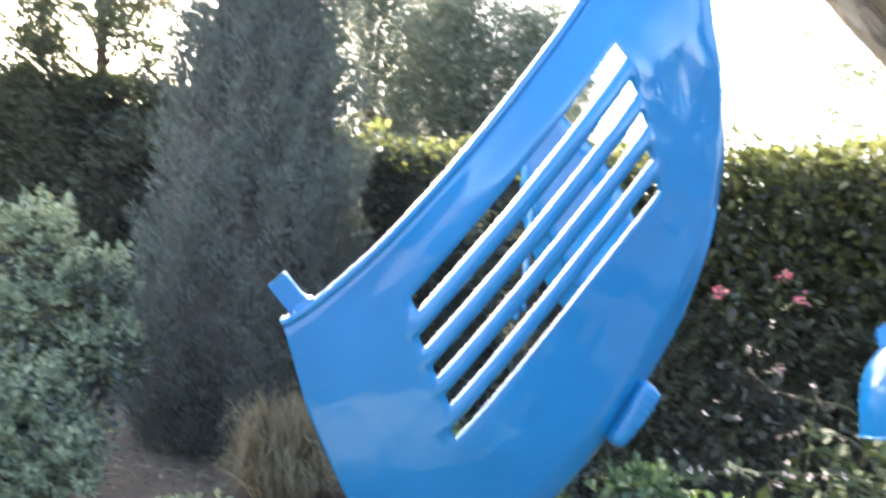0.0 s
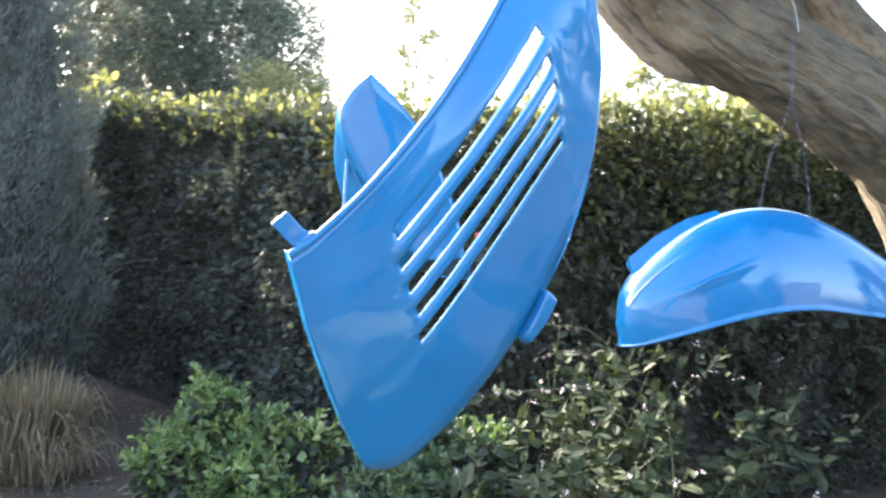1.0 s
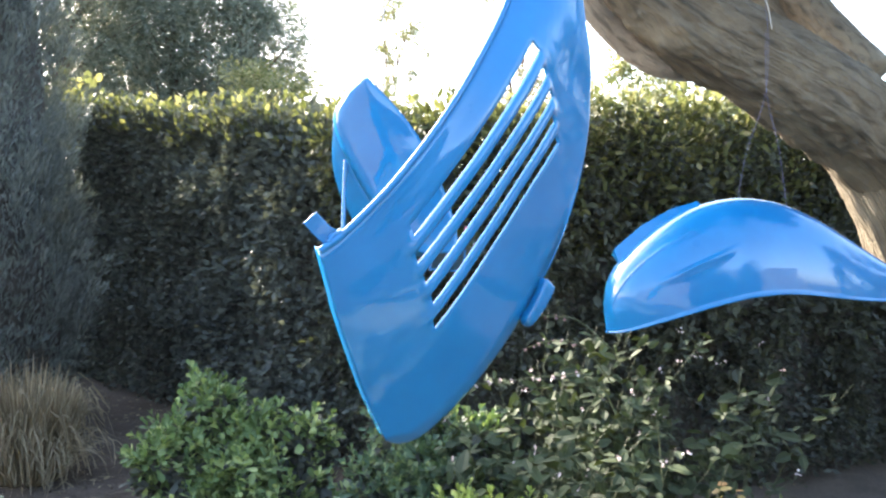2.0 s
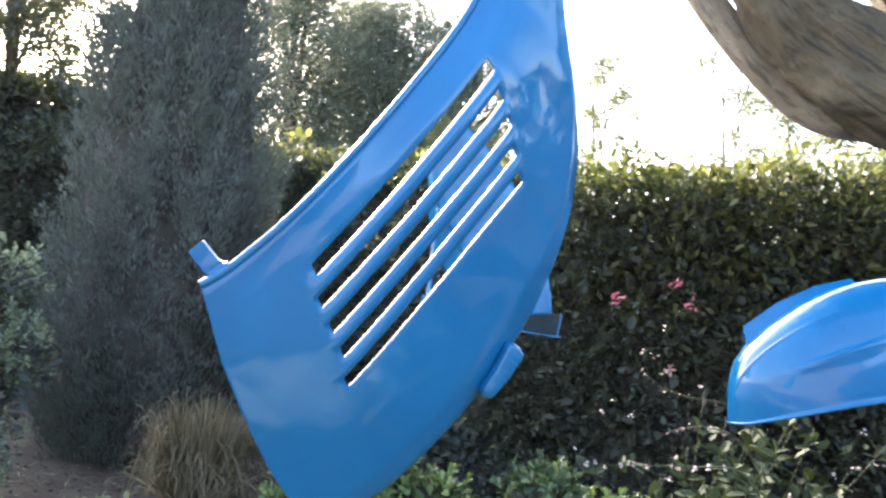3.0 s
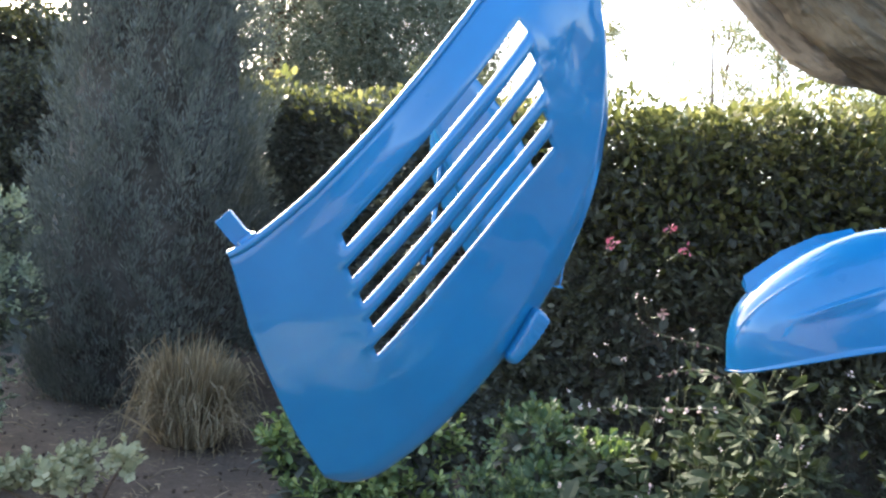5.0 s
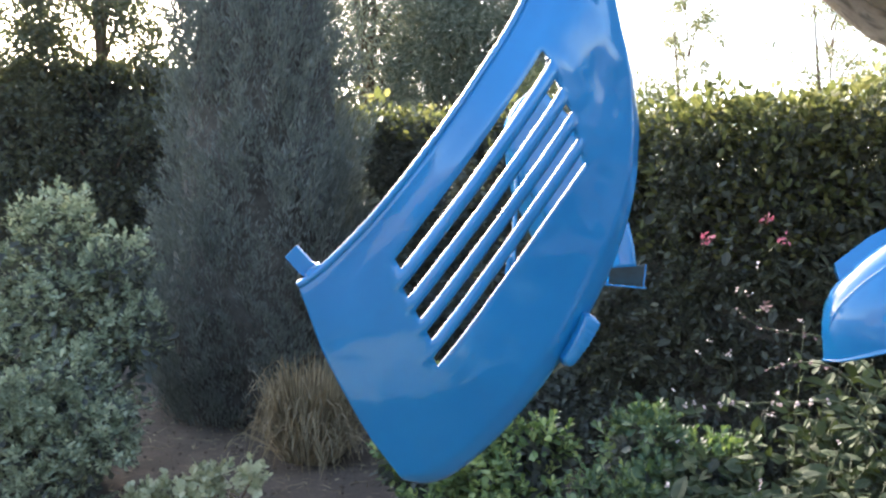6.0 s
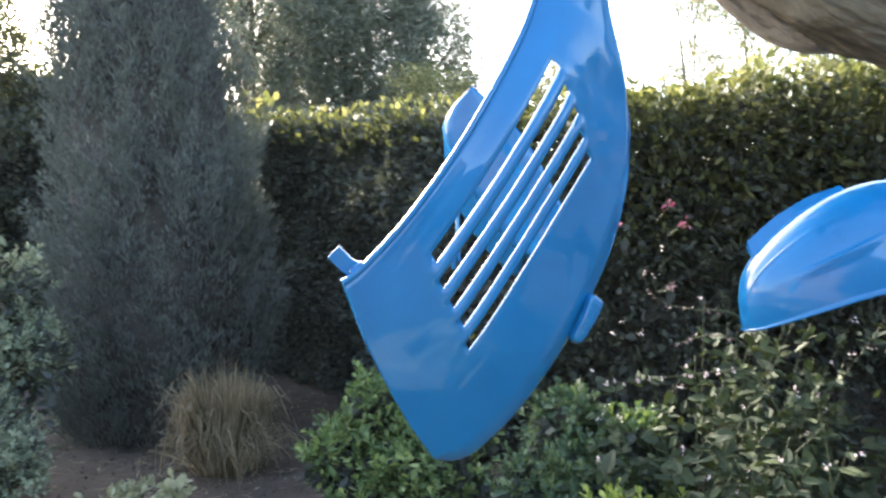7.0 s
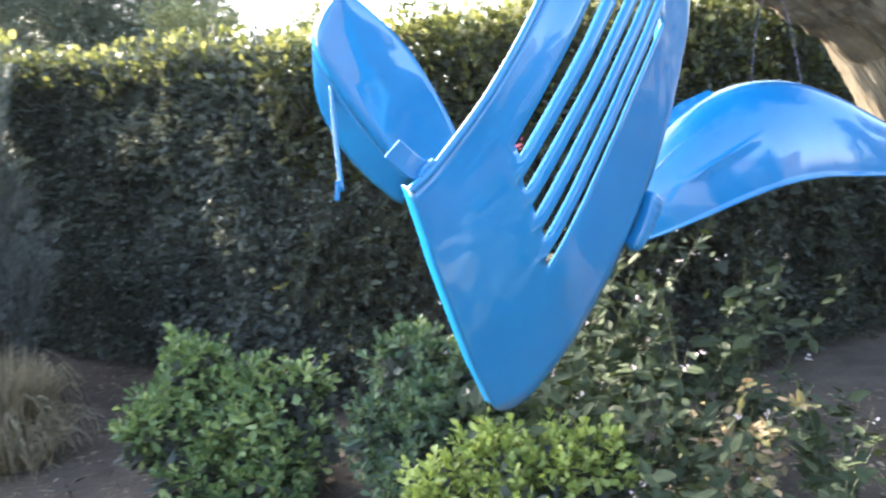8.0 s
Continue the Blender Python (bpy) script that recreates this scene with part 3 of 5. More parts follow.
def garden_tree():
    root = thing("garden_tree", "old tree with a thick furrowed grey-brown leaning limb", "tree", (2.8, 2.82, 0))
    tube("trunk", [(2.95, 2.85, -0.2), (2.78, 2.82, 0.3), (2.45, 2.78, 0.9), (2.17, 2.74, 1.4), (1.96, 2.74, 1.8), (1.76, 2.95, 2.28), (1.45, 3.05, 2.65), (1.15, 3.1, 3.2)], [0.38, 0.27, 0.21, 0.19, 0.17, 0.13, 0.11, 0.09], M_BARK, root, 60, "furrowed leaning trunk", 0.2, 160, 0.0, 0.09)
    tube("limb", [(2.20, 2.74, 1.73), (1.80, 2.66, 2.0), (1.58, 2.60, 2.11), (1.38, 2.57, 2.20), (1.18, 2.56, 2.285), (1.0, 2.56, 2.40), (0.875, 2.57, 2.515), (0.79, 2.59, 2.70), (0.70, 2.6, 3.1)], [0.18, 0.172, 0.168, 0.16, 0.165, 0.145, 0.128, 0.12, 0.11], M_BARK, root, 72, "thick limb with twisted furrowed bark", 0.20, 200, 5.0, 0.12)
    tube("branch", [(1.75, 2.72, 2.17), (1.30, 2.70, 2.23), (1.09, 2.70, 2.225), (0.965, 2.70, 2.265), (0.85, 2.70, 2.355), (0.73, 2.70, 2.485), (0.615, 2.71, 2.635), (0.46, 2.72, 2.86)], [0.07, 0.06, 0.056, 0.055, 0.055, 0.054, 0.05, 0.045], M_BARK_PALE, root, 20, "smooth pale smaller branch", 0.10, 60, 2.0)
    tube("branch", [(1.86, 2.75, 2.2), (1.70, 2.9, 2.5), (1.6, 3.1, 2.9)], [0.11, 0.09, 0.06], M_BARK, root, 14, "rough side branch", 0.12, 20, 8.0)

    P, D = [], []
    for k in range(46):
        c = np.array((-0.3 + 4.3 * rng.random(), 0.8 + 3.2 * rng.random(), 3.8 + 2.0 * rng.random()))
        q, d = scatter_ball(150, c, (0.55, 0.55, 0.35), 0.95)
        P.append(q)
        D.append(d + 0.8 * rng.normal(size=d.shape))
    # extra clumps, out of view, added to shade the mudguard from the sky
    for k in range(44):
        c = np.array((0.7 + 2.8 * rng.random(), 1.6 + 2.0 * rng.random(), 3.6 + 1.3 * rng.random()))
        q, d = scatter_ball(230, c, (0.50, 0.50, 0.30), 0.95)
        P.append(q)
        D.append(d + 0.8 * rng.normal(size=d.shape))
    P, D = np.vstack(P), np.vstack(D)
    foliage("crown", P, D, 0.10 + 0.06 * rng.random(len(P)), M_BRONZE, root, "leafy crown overhead, out of view, thickened to shade the mudguard")


garden_tree()

# ---- plain wall added out of view, closes the garden and bounces light ----


def bounce_wall():
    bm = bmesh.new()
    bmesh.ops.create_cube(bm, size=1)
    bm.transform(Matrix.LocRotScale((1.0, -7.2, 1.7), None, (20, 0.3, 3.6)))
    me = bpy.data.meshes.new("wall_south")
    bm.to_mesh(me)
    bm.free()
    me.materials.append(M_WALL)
    tagged(new("wall_south", me), "plain brown-grey rendered wall added out of view to bounce light", "wall", kind="structure")


bounce_wall()


def reflected_strip():
    """A strip added out of view for reflections, a little above the soil, with uneven edges."""
    line = spline([(-9, -4.6, 0), (-4, -2.6, 0), (-0.6, -0.95, 0), (1.2, -0.15, 0), (2.4, -0.45, 0), (4.3, -1.75, 0), (8.0, -3.0, 0), (14, -4.0, 0)], 150)
    d = unit(np.gradient(line, axis=0))
    verts, faces = [], []
    for k in range(len(line)):
        n = np.array((-d[k][1], d[k][0], 0))
        for q in range(7):
            f = q / 6 * 2 - 1
            w = 0.60 + 0.20 * noise.noise(Vector((k * 0.21, 5.0 if f > 0 else 9.0, 0)))
            p = line[k] + n * w * f
            edge = 0.0 if abs(f) < 0.9 else 0.07
            verts.append((p[0], p[1], 0.075 - edge - 0.02 * f * f + 0.012 * noise.noise(Vector((p[0] * 7, p[1] * 7, 1)))))
    for k in range(len(line) - 1):
        for q in range(6):
            faces.append((k * 7 + q, k * 7 + q + 1, k * 7 + 8 + q, k * 7 + 7 + q))
    tagged(obj("path", verts, faces, M_REFLECTED_GROUND), "pale gravel strip added out of view to mirror in paint", "path", kind="structure")


reflected_strip()

# ---- blue side panel ----
# The panel's own axes: along the slots, across them and away from the viewer.
PO = np.array((0.0316, 0.892, 1.4708))
PU = np.array((0.557, 0.069, 0.828))
PV = np.array((0.666, 0.558, -0.495))
PW = np.array((-0.496, 0.827, 0.265))
SLOT_V = [-0.1135 + 0.0265 * k for k in range(5)]
SLOT_W = 0.0125


SLOT_LEAN = 0.05

# Depth behind the panel's flat along five lines up its length: the open edge, the first and the last slot, the crease and the far edge.
DEPTHS = {
    "edge": ((-0.15, 0.034), (0.0, 0.023), (0.05, 0.0198), (0.11, 0.0166), (0.16, 0.0176), (0.21, 0.0226), (0.255, 0.031), (0.295, 0.042), (0.338, 0.055), (0.45, 0.092), (0.62, 0.145)),
    "first": ((-0.15, 0.028), (-0.06, 0.0118), (0.0, 0.0045), (0.075, -0.0005), (0.15, -0.0029), (0.20, -0.0017), (0.26, 0.0043), (0.31, 0.0128), (0.357, 0.0245), (0.42, 0.043), (0.62, 0.112)),
    "last": ((-0.15, 0.0215), (-0.10, 0.0125), (-0.05, 0.003), (0.0, -0.0048), (0.03, -0.0072), (0.08, -0.0062), (0.145, -0.0018), (0.23, 0.0048), (0.283, 0.0098), (0.34, 0.0165), (0.42, 0.031), (0.62, 0.096)),
    "crease": ((-0.15, 0.023), (-0.09, 0.0135), (-0.03, 0.006), (0.03, 0.003), (0.10, 0.004), (0.18, 0.008), (0.26, 0.0135), (0.33, 0.019), (0.42, 0.031), (0.62, 0.096)),
    "far": ((-0.15, 0.030), (-0.10, 0.026), (-0.03, 0.0215), (0.05, 0.0205), (0.12, 0.0220), (0.18, 0.025), (0.25, 0.030), (0.31, 0.034), (0.36, 0.037), (0.42, 0.043), (0.62, 0.104)),
}


def panel_sheet():
    """Rows from the panel's straight lower end up to its neck: open edge, far edge, in metres along and across."""
    left = [(-0.002, -0.1896), (0.012, -0.1838), (0.035, -0.1770), (0.09, -0.1668), (0.16, -0.1589), (0.235, -0.1523), (0.305, -0.1463), (0.345, -0.1430), (0.378, -0.1420), (0.405, -0.1425), (0.435, -0.146), (0.465, -0.152), (0.50, -0.160), (0.60, -0.178)]
    right = [(-0.147, 0.055), (-0.143, 0.083), (-0.120, 0.108), (-0.062, 0.126), (0.015, 0.136), (0.10, 0.138), (0.18, 0.130), (0.25, 0.113), (0.309, 0.087), (0.361, 0.050), (0.408, 0.002), (0.446, -0.046), (0.49, -0.092), (0.60, -0.140)]
    return left, right


def depth_curves(left, right):
    """The lines of DEPTHS drawn smooth, and the two edges, each as a function of the place along the panel."""
    at = np.linspace(-0.16, 0.62, 157)
    soft = np.hanning(13) / np.hanning(13).sum()

    def smooth(pairs):
        y = np.interp(at, [p[0] for p in pairs], [p[1] for p in pairs])
        return np.convolve(np.pad(y, 6, mode="reflect", reflect_type="odd"), soft, mode="valid")

    lines = {key: smooth(pairs) for key, pairs in DEPTHS.items()}
    lines["v_edge"], lines["v_far"] = smooth([(-0.15, -0.195), *left]), smooth(right)
    return lambda key, u: float(np.interp(u, at, lines[key]))


def bend(v, xs, ys):
    """A smooth line through a few places, without overshoot worth naming."""
    i = max(0, min(len(xs) - 2, int(np.searchsorted(xs, v)) - 1))
    slope = [(ys[k + 1] - ys[k]) / (xs[k + 1] - xs[k]) for k in range(len(xs) - 1)]
    tan = [slope[0], *[0.5 * (slope[k] + slope[k + 1]) for k in range(len(slope) - 1)], slope[-1]]
    h = xs[i + 1] - xs[i]
    f = (v - xs[i]) / h
    return ys[i] * (1 + 2 * f) * (1 - f) ** 2 + tan[i] * h * f * (1 - f) ** 2 + ys[i + 1] * f * f * (3 - 2 * f) - tan[i + 1] * h * f * f * (1 - f)


def side_panel():
    root = thing("scooter_side_panel", "glossy bright blue sheet-metal side panel with five long slots", "scooter panel", tuple(PO + 0.6 * PU - 0.18 * PV))
    left, right = panel_sheet()
    nrow = 110
    L, R = spline(left, nrow), spline(right, nrow)
    # columns: left margin, bars and slots, right margin
    edges = []
    for v in SLOT_V:
        edges += [v - SLOT_W / 2, v + SLOT_W / 2]
    lo, hi = edges[0], edges[-1]
    cols = [("l", k / 6) for k in range(6)]
    slot_cells = set()
    for k in range(5):
        slot_cells.add(len(cols))
        cols.append(("s", edges[2 * k]))
        cols.append(("s", edges[2 * k + 1]))
        if k < 4:
            a, b = edges[2 * k + 1], edges[2 * k + 2]
            cols += [("s", a + (b - a) * q) for q in (0.25, 0.5, 0.75)]
    cols += [("r", k / 20) for k in range(1, 21)]
    nc = len(cols)
    bar_v = [(SLOT_V[k] + SLOT_V[k + 1]) / 2 for k in range(4)]
    half = (SLOT_V[1] - SLOT_V[0] - SLOT_W) / 2
    # the rows of the slotted field run askew, like the lower end
    s0, s1 = -0.001, 0.289
    P = np.zeros((nrow, nc, 2))
    for k in range(nrow):
        (ul, vl), (ur, vr) = L[k], R[k]
        for j, (kind, f) in enumerate(cols):
            if kind == "l":
                v = vl + (lo - vl) * f
            elif kind == "r":
                v = hi + (vr - hi) * f
            else:
                v = f
            g = (v - vl) / (vr - vl)
            u = ul + (ur - ul) * g - 0.007 * math.sin(math.pi * g) * max(0.0, 1 - k / 14)
            lean = SLOT_LEAN * (max(-0.05, min(0.40, u)) - 0.15)
            near = {"l": f, "r": 1 - f}.get(kind, 1.0)
            P[k, j] = u, v + lean * near
    # above the slots the columns gather into the neck
    last = None
    for k in range(nrow):
        inside = R[k, 1] - hi > 0.085 or k < nrow * 0.5
        if inside:
            last = [(P[k, j, 1] - L[k, 1]) / (R[k, 1] - L[k, 1]) for j in range(nc)]
        else:
            fade = last
            for j in range(nc):
                P[k, j] = L[k] + (R[k] - L[k]) * fade[j]

    curve = depth_curves(left, right)

    def height(u, v):
        """Depth behind the flat: the sheet bulges to the viewer, and past a crease its far flank turns back."""
        ve, vf = curve("v_edge", u), curve("v_far", u)
        span = max(0.03, vf - ve)
        v1, v5 = min(-0.105, ve + 0.36 * span), min(0.0, ve + 0.62 * span)
        vc = vf - 0.27 * (vf - v5)
        if v <= vc:
            w = bend(v, (ve, v1, v5, vc), [curve(key, u) for key in ("edge", "first", "last", "crease")])
        else:
            f = min(1.2, (v - vc) / max(0.004, vf - vc))
            w = curve("crease", u) + (curve("far", u) - curve("crease", u)) * f ** 1.15
        # beaten by hand: shallow waves, lumps beyond the ends of the slots, and dents towards the neck
        w += 0.0007 * noise.noise(Vector((u * 16, v * 16, 2.0))) + 0.0002 * noise.noise(Vector((u * 45, v * 45, 5.0)))
        w += 0.0020 * noise.noise(Vector((u * 40, v * 40, 9.0))) * math.exp(-((u + 0.64 * v - 0.305) / 0.022) ** 2)
        w += 0.0016 * noise.noise(Vector((u * 60, v * 60, 4.0))) * math.exp(-((u + 0.64 * v + 0.010) / 0.012) ** 2) * (-0.14 < v < 0.01)
        w += 0.0024 * noise.noise(Vector((u * 26, v * 34, 11.0))) * min(1.0, max(0.0, (u + 0.5 * v - 0.30) / 0.06))
        # pressed groove beside the open edge
        w += 0.0016 * math.exp(-((v - ve - 0.016) / 0.0035) ** 2)
        return w

    verts, index = [], {}
    in_slot = lambda k, j: j in slot_cells and s0 <= 0.5 * (P[k, j, 0] + P[k + 1, j, 0]) + 0.64 * P[k, j, 1] <= s1 and P[k, j, 0] < 0.40  # noqa: E731
    W = np.zeros((nrow, nc))
    for k in range(nrow):
        for j in range(nc):
            u, v = P[k, j]
            w = height(u, v)
            s = u + 0.64 * v
            if s0 - 0.004 < s < s1 + 0.004 and u < 0.40:
                for b in bar_v:
                    c = v - b - SLOT_LEAN * (u - 0.15)
                    if abs(c) < half + 0.001:
                        w -= 0.0045 * (1 - (c / half) ** 2)
            W[k, j] = w
    world_pt = lambda u, v, w: PO + u * PU + v * PV + w * PW  # noqa: E731
    for k in range(nrow):
        for j in range(nc):
            index[k, j] = len(verts)
            verts.append(world_pt(*P[k, j], W[k, j]))
    faces, cut = [], set()
    for k in range(nrow - 1):
        for j in range(nc - 1):
            if in_slot(k, j):
                cut.add((k, j))
                continue
            faces.append((index[k, j], index[k, j + 1], index[k + 1, j + 1], index[k + 1, j]))
    # the sheet turns inwards round each slot
    for slot in sorted(slot_cells):
        ev, ef, ids = [], [], {}

        def rim(k, j, deep):
            if (k, j, deep) not in ids:
                ids[k, j, deep] = len(ev)
                ev.append(verts[index[k, j]] + (0.0023 if deep else 0.0002) * PW)
            return ids[k, j, deep]

        for k, j in sorted(c for c in cut if c[1] == slot):
            for (a, b), other in ((((k, j), (k + 1, j)), (k, j - 1)), (((k, j + 1), (k + 1, j + 1)), (k, j + 1)), (((k, j), (k, j + 1)), (k - 1, j)), (((k + 1, j), (k + 1, j + 1)), (k + 1, j))):
                if other not in cut:
                    ef.append((rim(*a, 0), rim(*b, 0), rim(*b, 1), rim(*a, 1)))
        edge = obj("slot_edge", ev, ef, M_BLUE, root, "", False)
        sol = edge.modifiers.new("thickness", "SOLIDIFY")
        sol.thickness, sol.offset = 0.0008, 0.0
    # flank on the far side, and a short return along the lower end
    for k in range(nrow):
        u, v = P[k, -1]
        for q, (dw, dv) in enumerate(((0.012, 0.001), (0.024, 0.0), (0.036, -0.003))):
            index[k, nc + q] = len(verts)
            g = min(1.0, max(0.12, (k - 1) / 16))
            verts.append(world_pt(u + 0.004 * (1 - g), v + dv, W[k, -1] + dw * g))
    for k in range(nrow - 1):
        for j in range(nc - 1, nc + 2):
            faces.append((index[k, j], index[k, j + 1], index[k + 1, j + 1], index[k + 1, j]))
    for j in range(nc - 1):
        for q, dw in enumerate((0.006, 0.016)):
            index[-1 - q, j] = index.get((-1 - q, j), len(verts))
            verts.append(world_pt(P[0, j, 0] + 0.002, P[0, j, 1], W[0, j] + dw))
    for j in range(nc - 2):
        faces.append((index[-1, j], index[-1, j + 1], index[0, j + 1], index[0, j]))
        faces.append((index[-2, j], index[-2, j + 1], index[-1, j + 1], index[-1, j]))
    shell = obj("shell", verts, faces, M_BLUE, root, "pressed sheet with five slots")
    sol = shell.modifiers.new("thickness", "SOLIDIFY")
    sol.thickness, sol.offset = 0.0014, 0.0
    # rolled lip along the open edge
    lip = [world_pt(P[k, 0, 0], P[k, 0, 1] - 0.001, W[k, 0] + 0.001) for k in range(0, nrow, 2)]
    tube("rolled_lip", lip, [0.0042, 0.0042], M_BLUE, root, 8, "rolled edge", steps=len(lip) * 2)
    # bent fixing tab at the corner: a strip that leaves the edge, folds outwards and ends in a square cut
    def strip(points, wide, thick, across):
        bm = bmesh.new()
        rings = []
        pts = spline(points, 18)
        way = np.gradient(pts, axis=0)
        for q, p in enumerate(pts):
            side = unit(across - way[q] * (across @ way[q]) / (way[q] @ way[q])) * wide / 2
            up = unit(np.cross(way[q], side)) * thick / 2
            rings.append([bm.verts.new(p + sa * side + sb * up) for sa, sb in ((-1, -1), (1, -1), (1, 1), (-1, 1))])
        for r0, r1 in zip(rings, rings[1:]):
            for i in range(4):
                bm.faces.new((r0[i], r0[(i + 1) % 4], r1[(i + 1) % 4], r1[i]))
        bm.faces.new(rings[0])
        bm.faces.new(rings[-1])
        return bm

    corner = height(0.02, -0.180)
    tab = part("fixing_tab", strip([world_pt(0.022, -0.176, corner + 0.003), world_pt(0.018, -0.189, corner + 0.011), world_pt(0.020, -0.201, corner + 0.018), world_pt(0.023, -0.213, corner + 0.024)], 0.0195, 0.0058, PU - 0.2 * PW), M_BLUE, root, "small bent tab with a square end", False)
    bv = tab.modifiers.new("edges", "BEVEL")
    bv.width, bv.segments = 0.0008, 2
    part("tab_weld", strip([world_pt(0.012, -0.186, corner + 0.001), world_pt(0.020, -0.184, corner + 0.005), world_pt(0.029, -0.180, corner + 0.002)], 0.011, 0.005, PV), M_BLUE, tab, "thick weld at the foot of the tab", True)
    # tongue with pressed ribs on the flank
    bm = bmesh.new()
    rings = []
    for f in np.linspace(0, 1, 25):
        c = world_pt(0.078 + 0.070 * f, 0.1395 - 0.007 * f, 0.012 - 0.004 * math.sin(math.pi * f))
        shut = min(1.0, (f / 0.10) ** 0.5 if f < 0.10 else ((1 - f) / 0.06) ** 0.5 if f > 0.94 else 1.0)
        wide = (0.0085 + 0.005 * f) * (0.35 + 0.65 * shut)
        tall = (0.0085 + 0.0012 * (f > 0.35) * math.cos(f * 60)) * (0.25 + 0.75 * shut)
        ring = []
        for t in np.linspace(0, 2 * math.pi, 25)[:-1]:
            cx, cy = math.cos(t), math.sin(t)
            ring.append(bm.verts.new(c + wide * math.copysign(abs(cx) ** 0.55, cx) * PV - tall * math.copysign(abs(cy) ** 0.55, cy) * PW))
        rings.append(ring)
    for r0, r1 in zip(rings, rings[1:]):
        for i in range(24):
            bm.faces.new((r0[i], r0[(i + 1) % 24], r1[(i + 1) % 24], r1[i]))
    bm.faces.new(rings[0])
    bm.faces.new(rings[-1])
    part("vent_tongue", bm, M_BLUE, root, "small ribbed tongue with rounded ends")
    top = world_pt(0.595, -0.165, 0.125)
    w = thing("hanging_wire", "thin grey wire holding the blue panel", "wire", tuple(top))
    tube("wire", [top, top + np.array((0.05, 0.35, 0.35)), (0.55, 2.3, 2.95)], [0.0015, 0.0015], M_WIRE, w, 5)


side_panel()

# ---- blue mudguard ----


def mudguard():
    root = thing("scooter_mudguard", "glossy blue scooter mudguard with a crease, hung on wires", "mudguard", (1.12, 2.25, 1.55))
    NK = 360
    crown = spline([(0.700, 1.330), (0.697, 1.42), (0.720, 1.50), (0.80, 1.592), (0.92, 1.674), (1.06, 1.720), (1.20, 1.716), (1.33, 1.672), (1.45, 1.608), (1.57, 1.54), (1.70, 1.475)], NK)
    low = spline([(0.700, 1.318), (0.735, 1.328), (0.79, 1.350), (0.87, 1.380), (0.97, 1.412), (1.08, 1.438), (1.20, 1.446), (1.33, 1.436), (1.46, 1.424), (1.58, 1.424), (1.70, 1.455)], NK)
    wide = np.interp(np.linspace(0, 1, NK), [0, 0.05, 0.12, 0.2, 0.3, 0.5, 0.7, 1.0], [0.004, 0.04, 0.075, 0.11, 0.15, 0.175, 0.14, 0.03])
    soft = np.hanning(61) / np.hanning(61).sum()
    wide = np.convolve(np.pad(wide, 30, mode="reflect", reflect_type="odd"), soft, mode="valid")
    yc, ns = 2.25, 130
    verts, faces = [], []
    for side in (-1, 1):
        for k in range(NK):
            for i in range(ns):
                t = i / (ns - 1) * math.pi / 2
                y = yc + side * wide[k] * math.sin(t) ** 0.85
                f = 1 - math.cos(t) ** 0.9
                x = crown[k, 0] + (low[k, 0] - crown[k, 0]) * f
                z = crown[k, 1] + (low[k, 1] - crown[k, 1]) * f
                # pressed ridge that runs up from the nose, a shallow hollow, and a bead round the front
                if side < 0:
                    cx, cz = x - 0.82, z - 1.478
                    along, off = cx * 0.90 + cz * 0.43, -cx * 0.43 + cz * 0.90
                    if -0.02 < along < 0.25:
                        fade = min(1, (along + 0.02) / 0.05) * min(1, (0.25 - along) / 0.09)
                        y -= 0.007 * fade * math.exp(-(off / (0.0050 if off > 0 else 0.016)) ** 2)
                    y += 0.0015 * math.exp(-((x - 1.07 + 0.1 * (z - 1.5)) / 0.045) ** 2) * math.exp(-((z - 1.53) / 0.06) ** 2)
                    g = k / NK
                    if 0.05 < g < 0.42:
                        y -= 0.0025 * math.exp(-((t - 0.62) / 0.035) ** 2) * min(1, (g - 0.05) / 0.06) * min(1, (0.42 - g) / 0.12)
                    if i >= ns - 2:
                        y -= 0.004
                verts.append((x, y, z))
    n1 = NK * ns
    for h in (0, n1):
        for k in range(NK - 1):
            for i in range(ns - 1):
                faces.append((h + k * ns + i, h + k * ns + i + 1, h + (k + 1) * ns + i + 1, h + (k + 1) * ns + i))
    shell = obj("shell", verts, faces, M_BLUE, root, "arched pressed shell")
    sol = shell.modifiers.new("thickness", "SOLIDIFY")
    sol.thickness, sol.offset = 0.0018, 0.0
    edge = [(low[k, 0], yc - wide[k] - 0.003, low[k, 1]) for k in range(0, NK, 5)]
    tube("rolled_edge", edge, [0.0034, 0.0034], M_BLUE, root, 8, "rolled lower edge", steps=56)
    edge = [(low[k, 0], yc + wide[k], low[k, 1]) for k in range(0, NK, 5)]
    tube("rolled_edge", edge, [0.0034, 0.0034], M_BLUE, root, 8, "rolled lower edge", steps=56)
    # pressed ribs: one up from the nose, one round the front
    near = np.array(verts[:n1])
    ridge = []
    for a in np.linspace(0.005, 0.20, 16):
        want = np.array((0.82 + 0.90 * a, 1.478 + 0.43 * a))
        j = int(np.argmin(((near[:, (0, 2)] - want) ** 2).sum(1)))
        ridge.append((want[0], near[j, 1] + 0.0006, want[1]))
    ridge = np.array(ridge)
    ridge[:, 1] = np.polyval(np.polyfit(ridge[:, 0], ridge[:, 1], 3), ridge[:, 0])
    tube("pressed_rib", ridge, [0.0006, 0.0028, 0.0032, 0.0024, 0.0006], M_BLUE, root, 10, "pressed rib", steps=60)
    turn = int(0.62 / (math.pi / 2) * (ns - 1))
    front = np.array([near[k * ns + turn] for k in range(int(NK * 0.10), int(NK * 0.36), 6)])
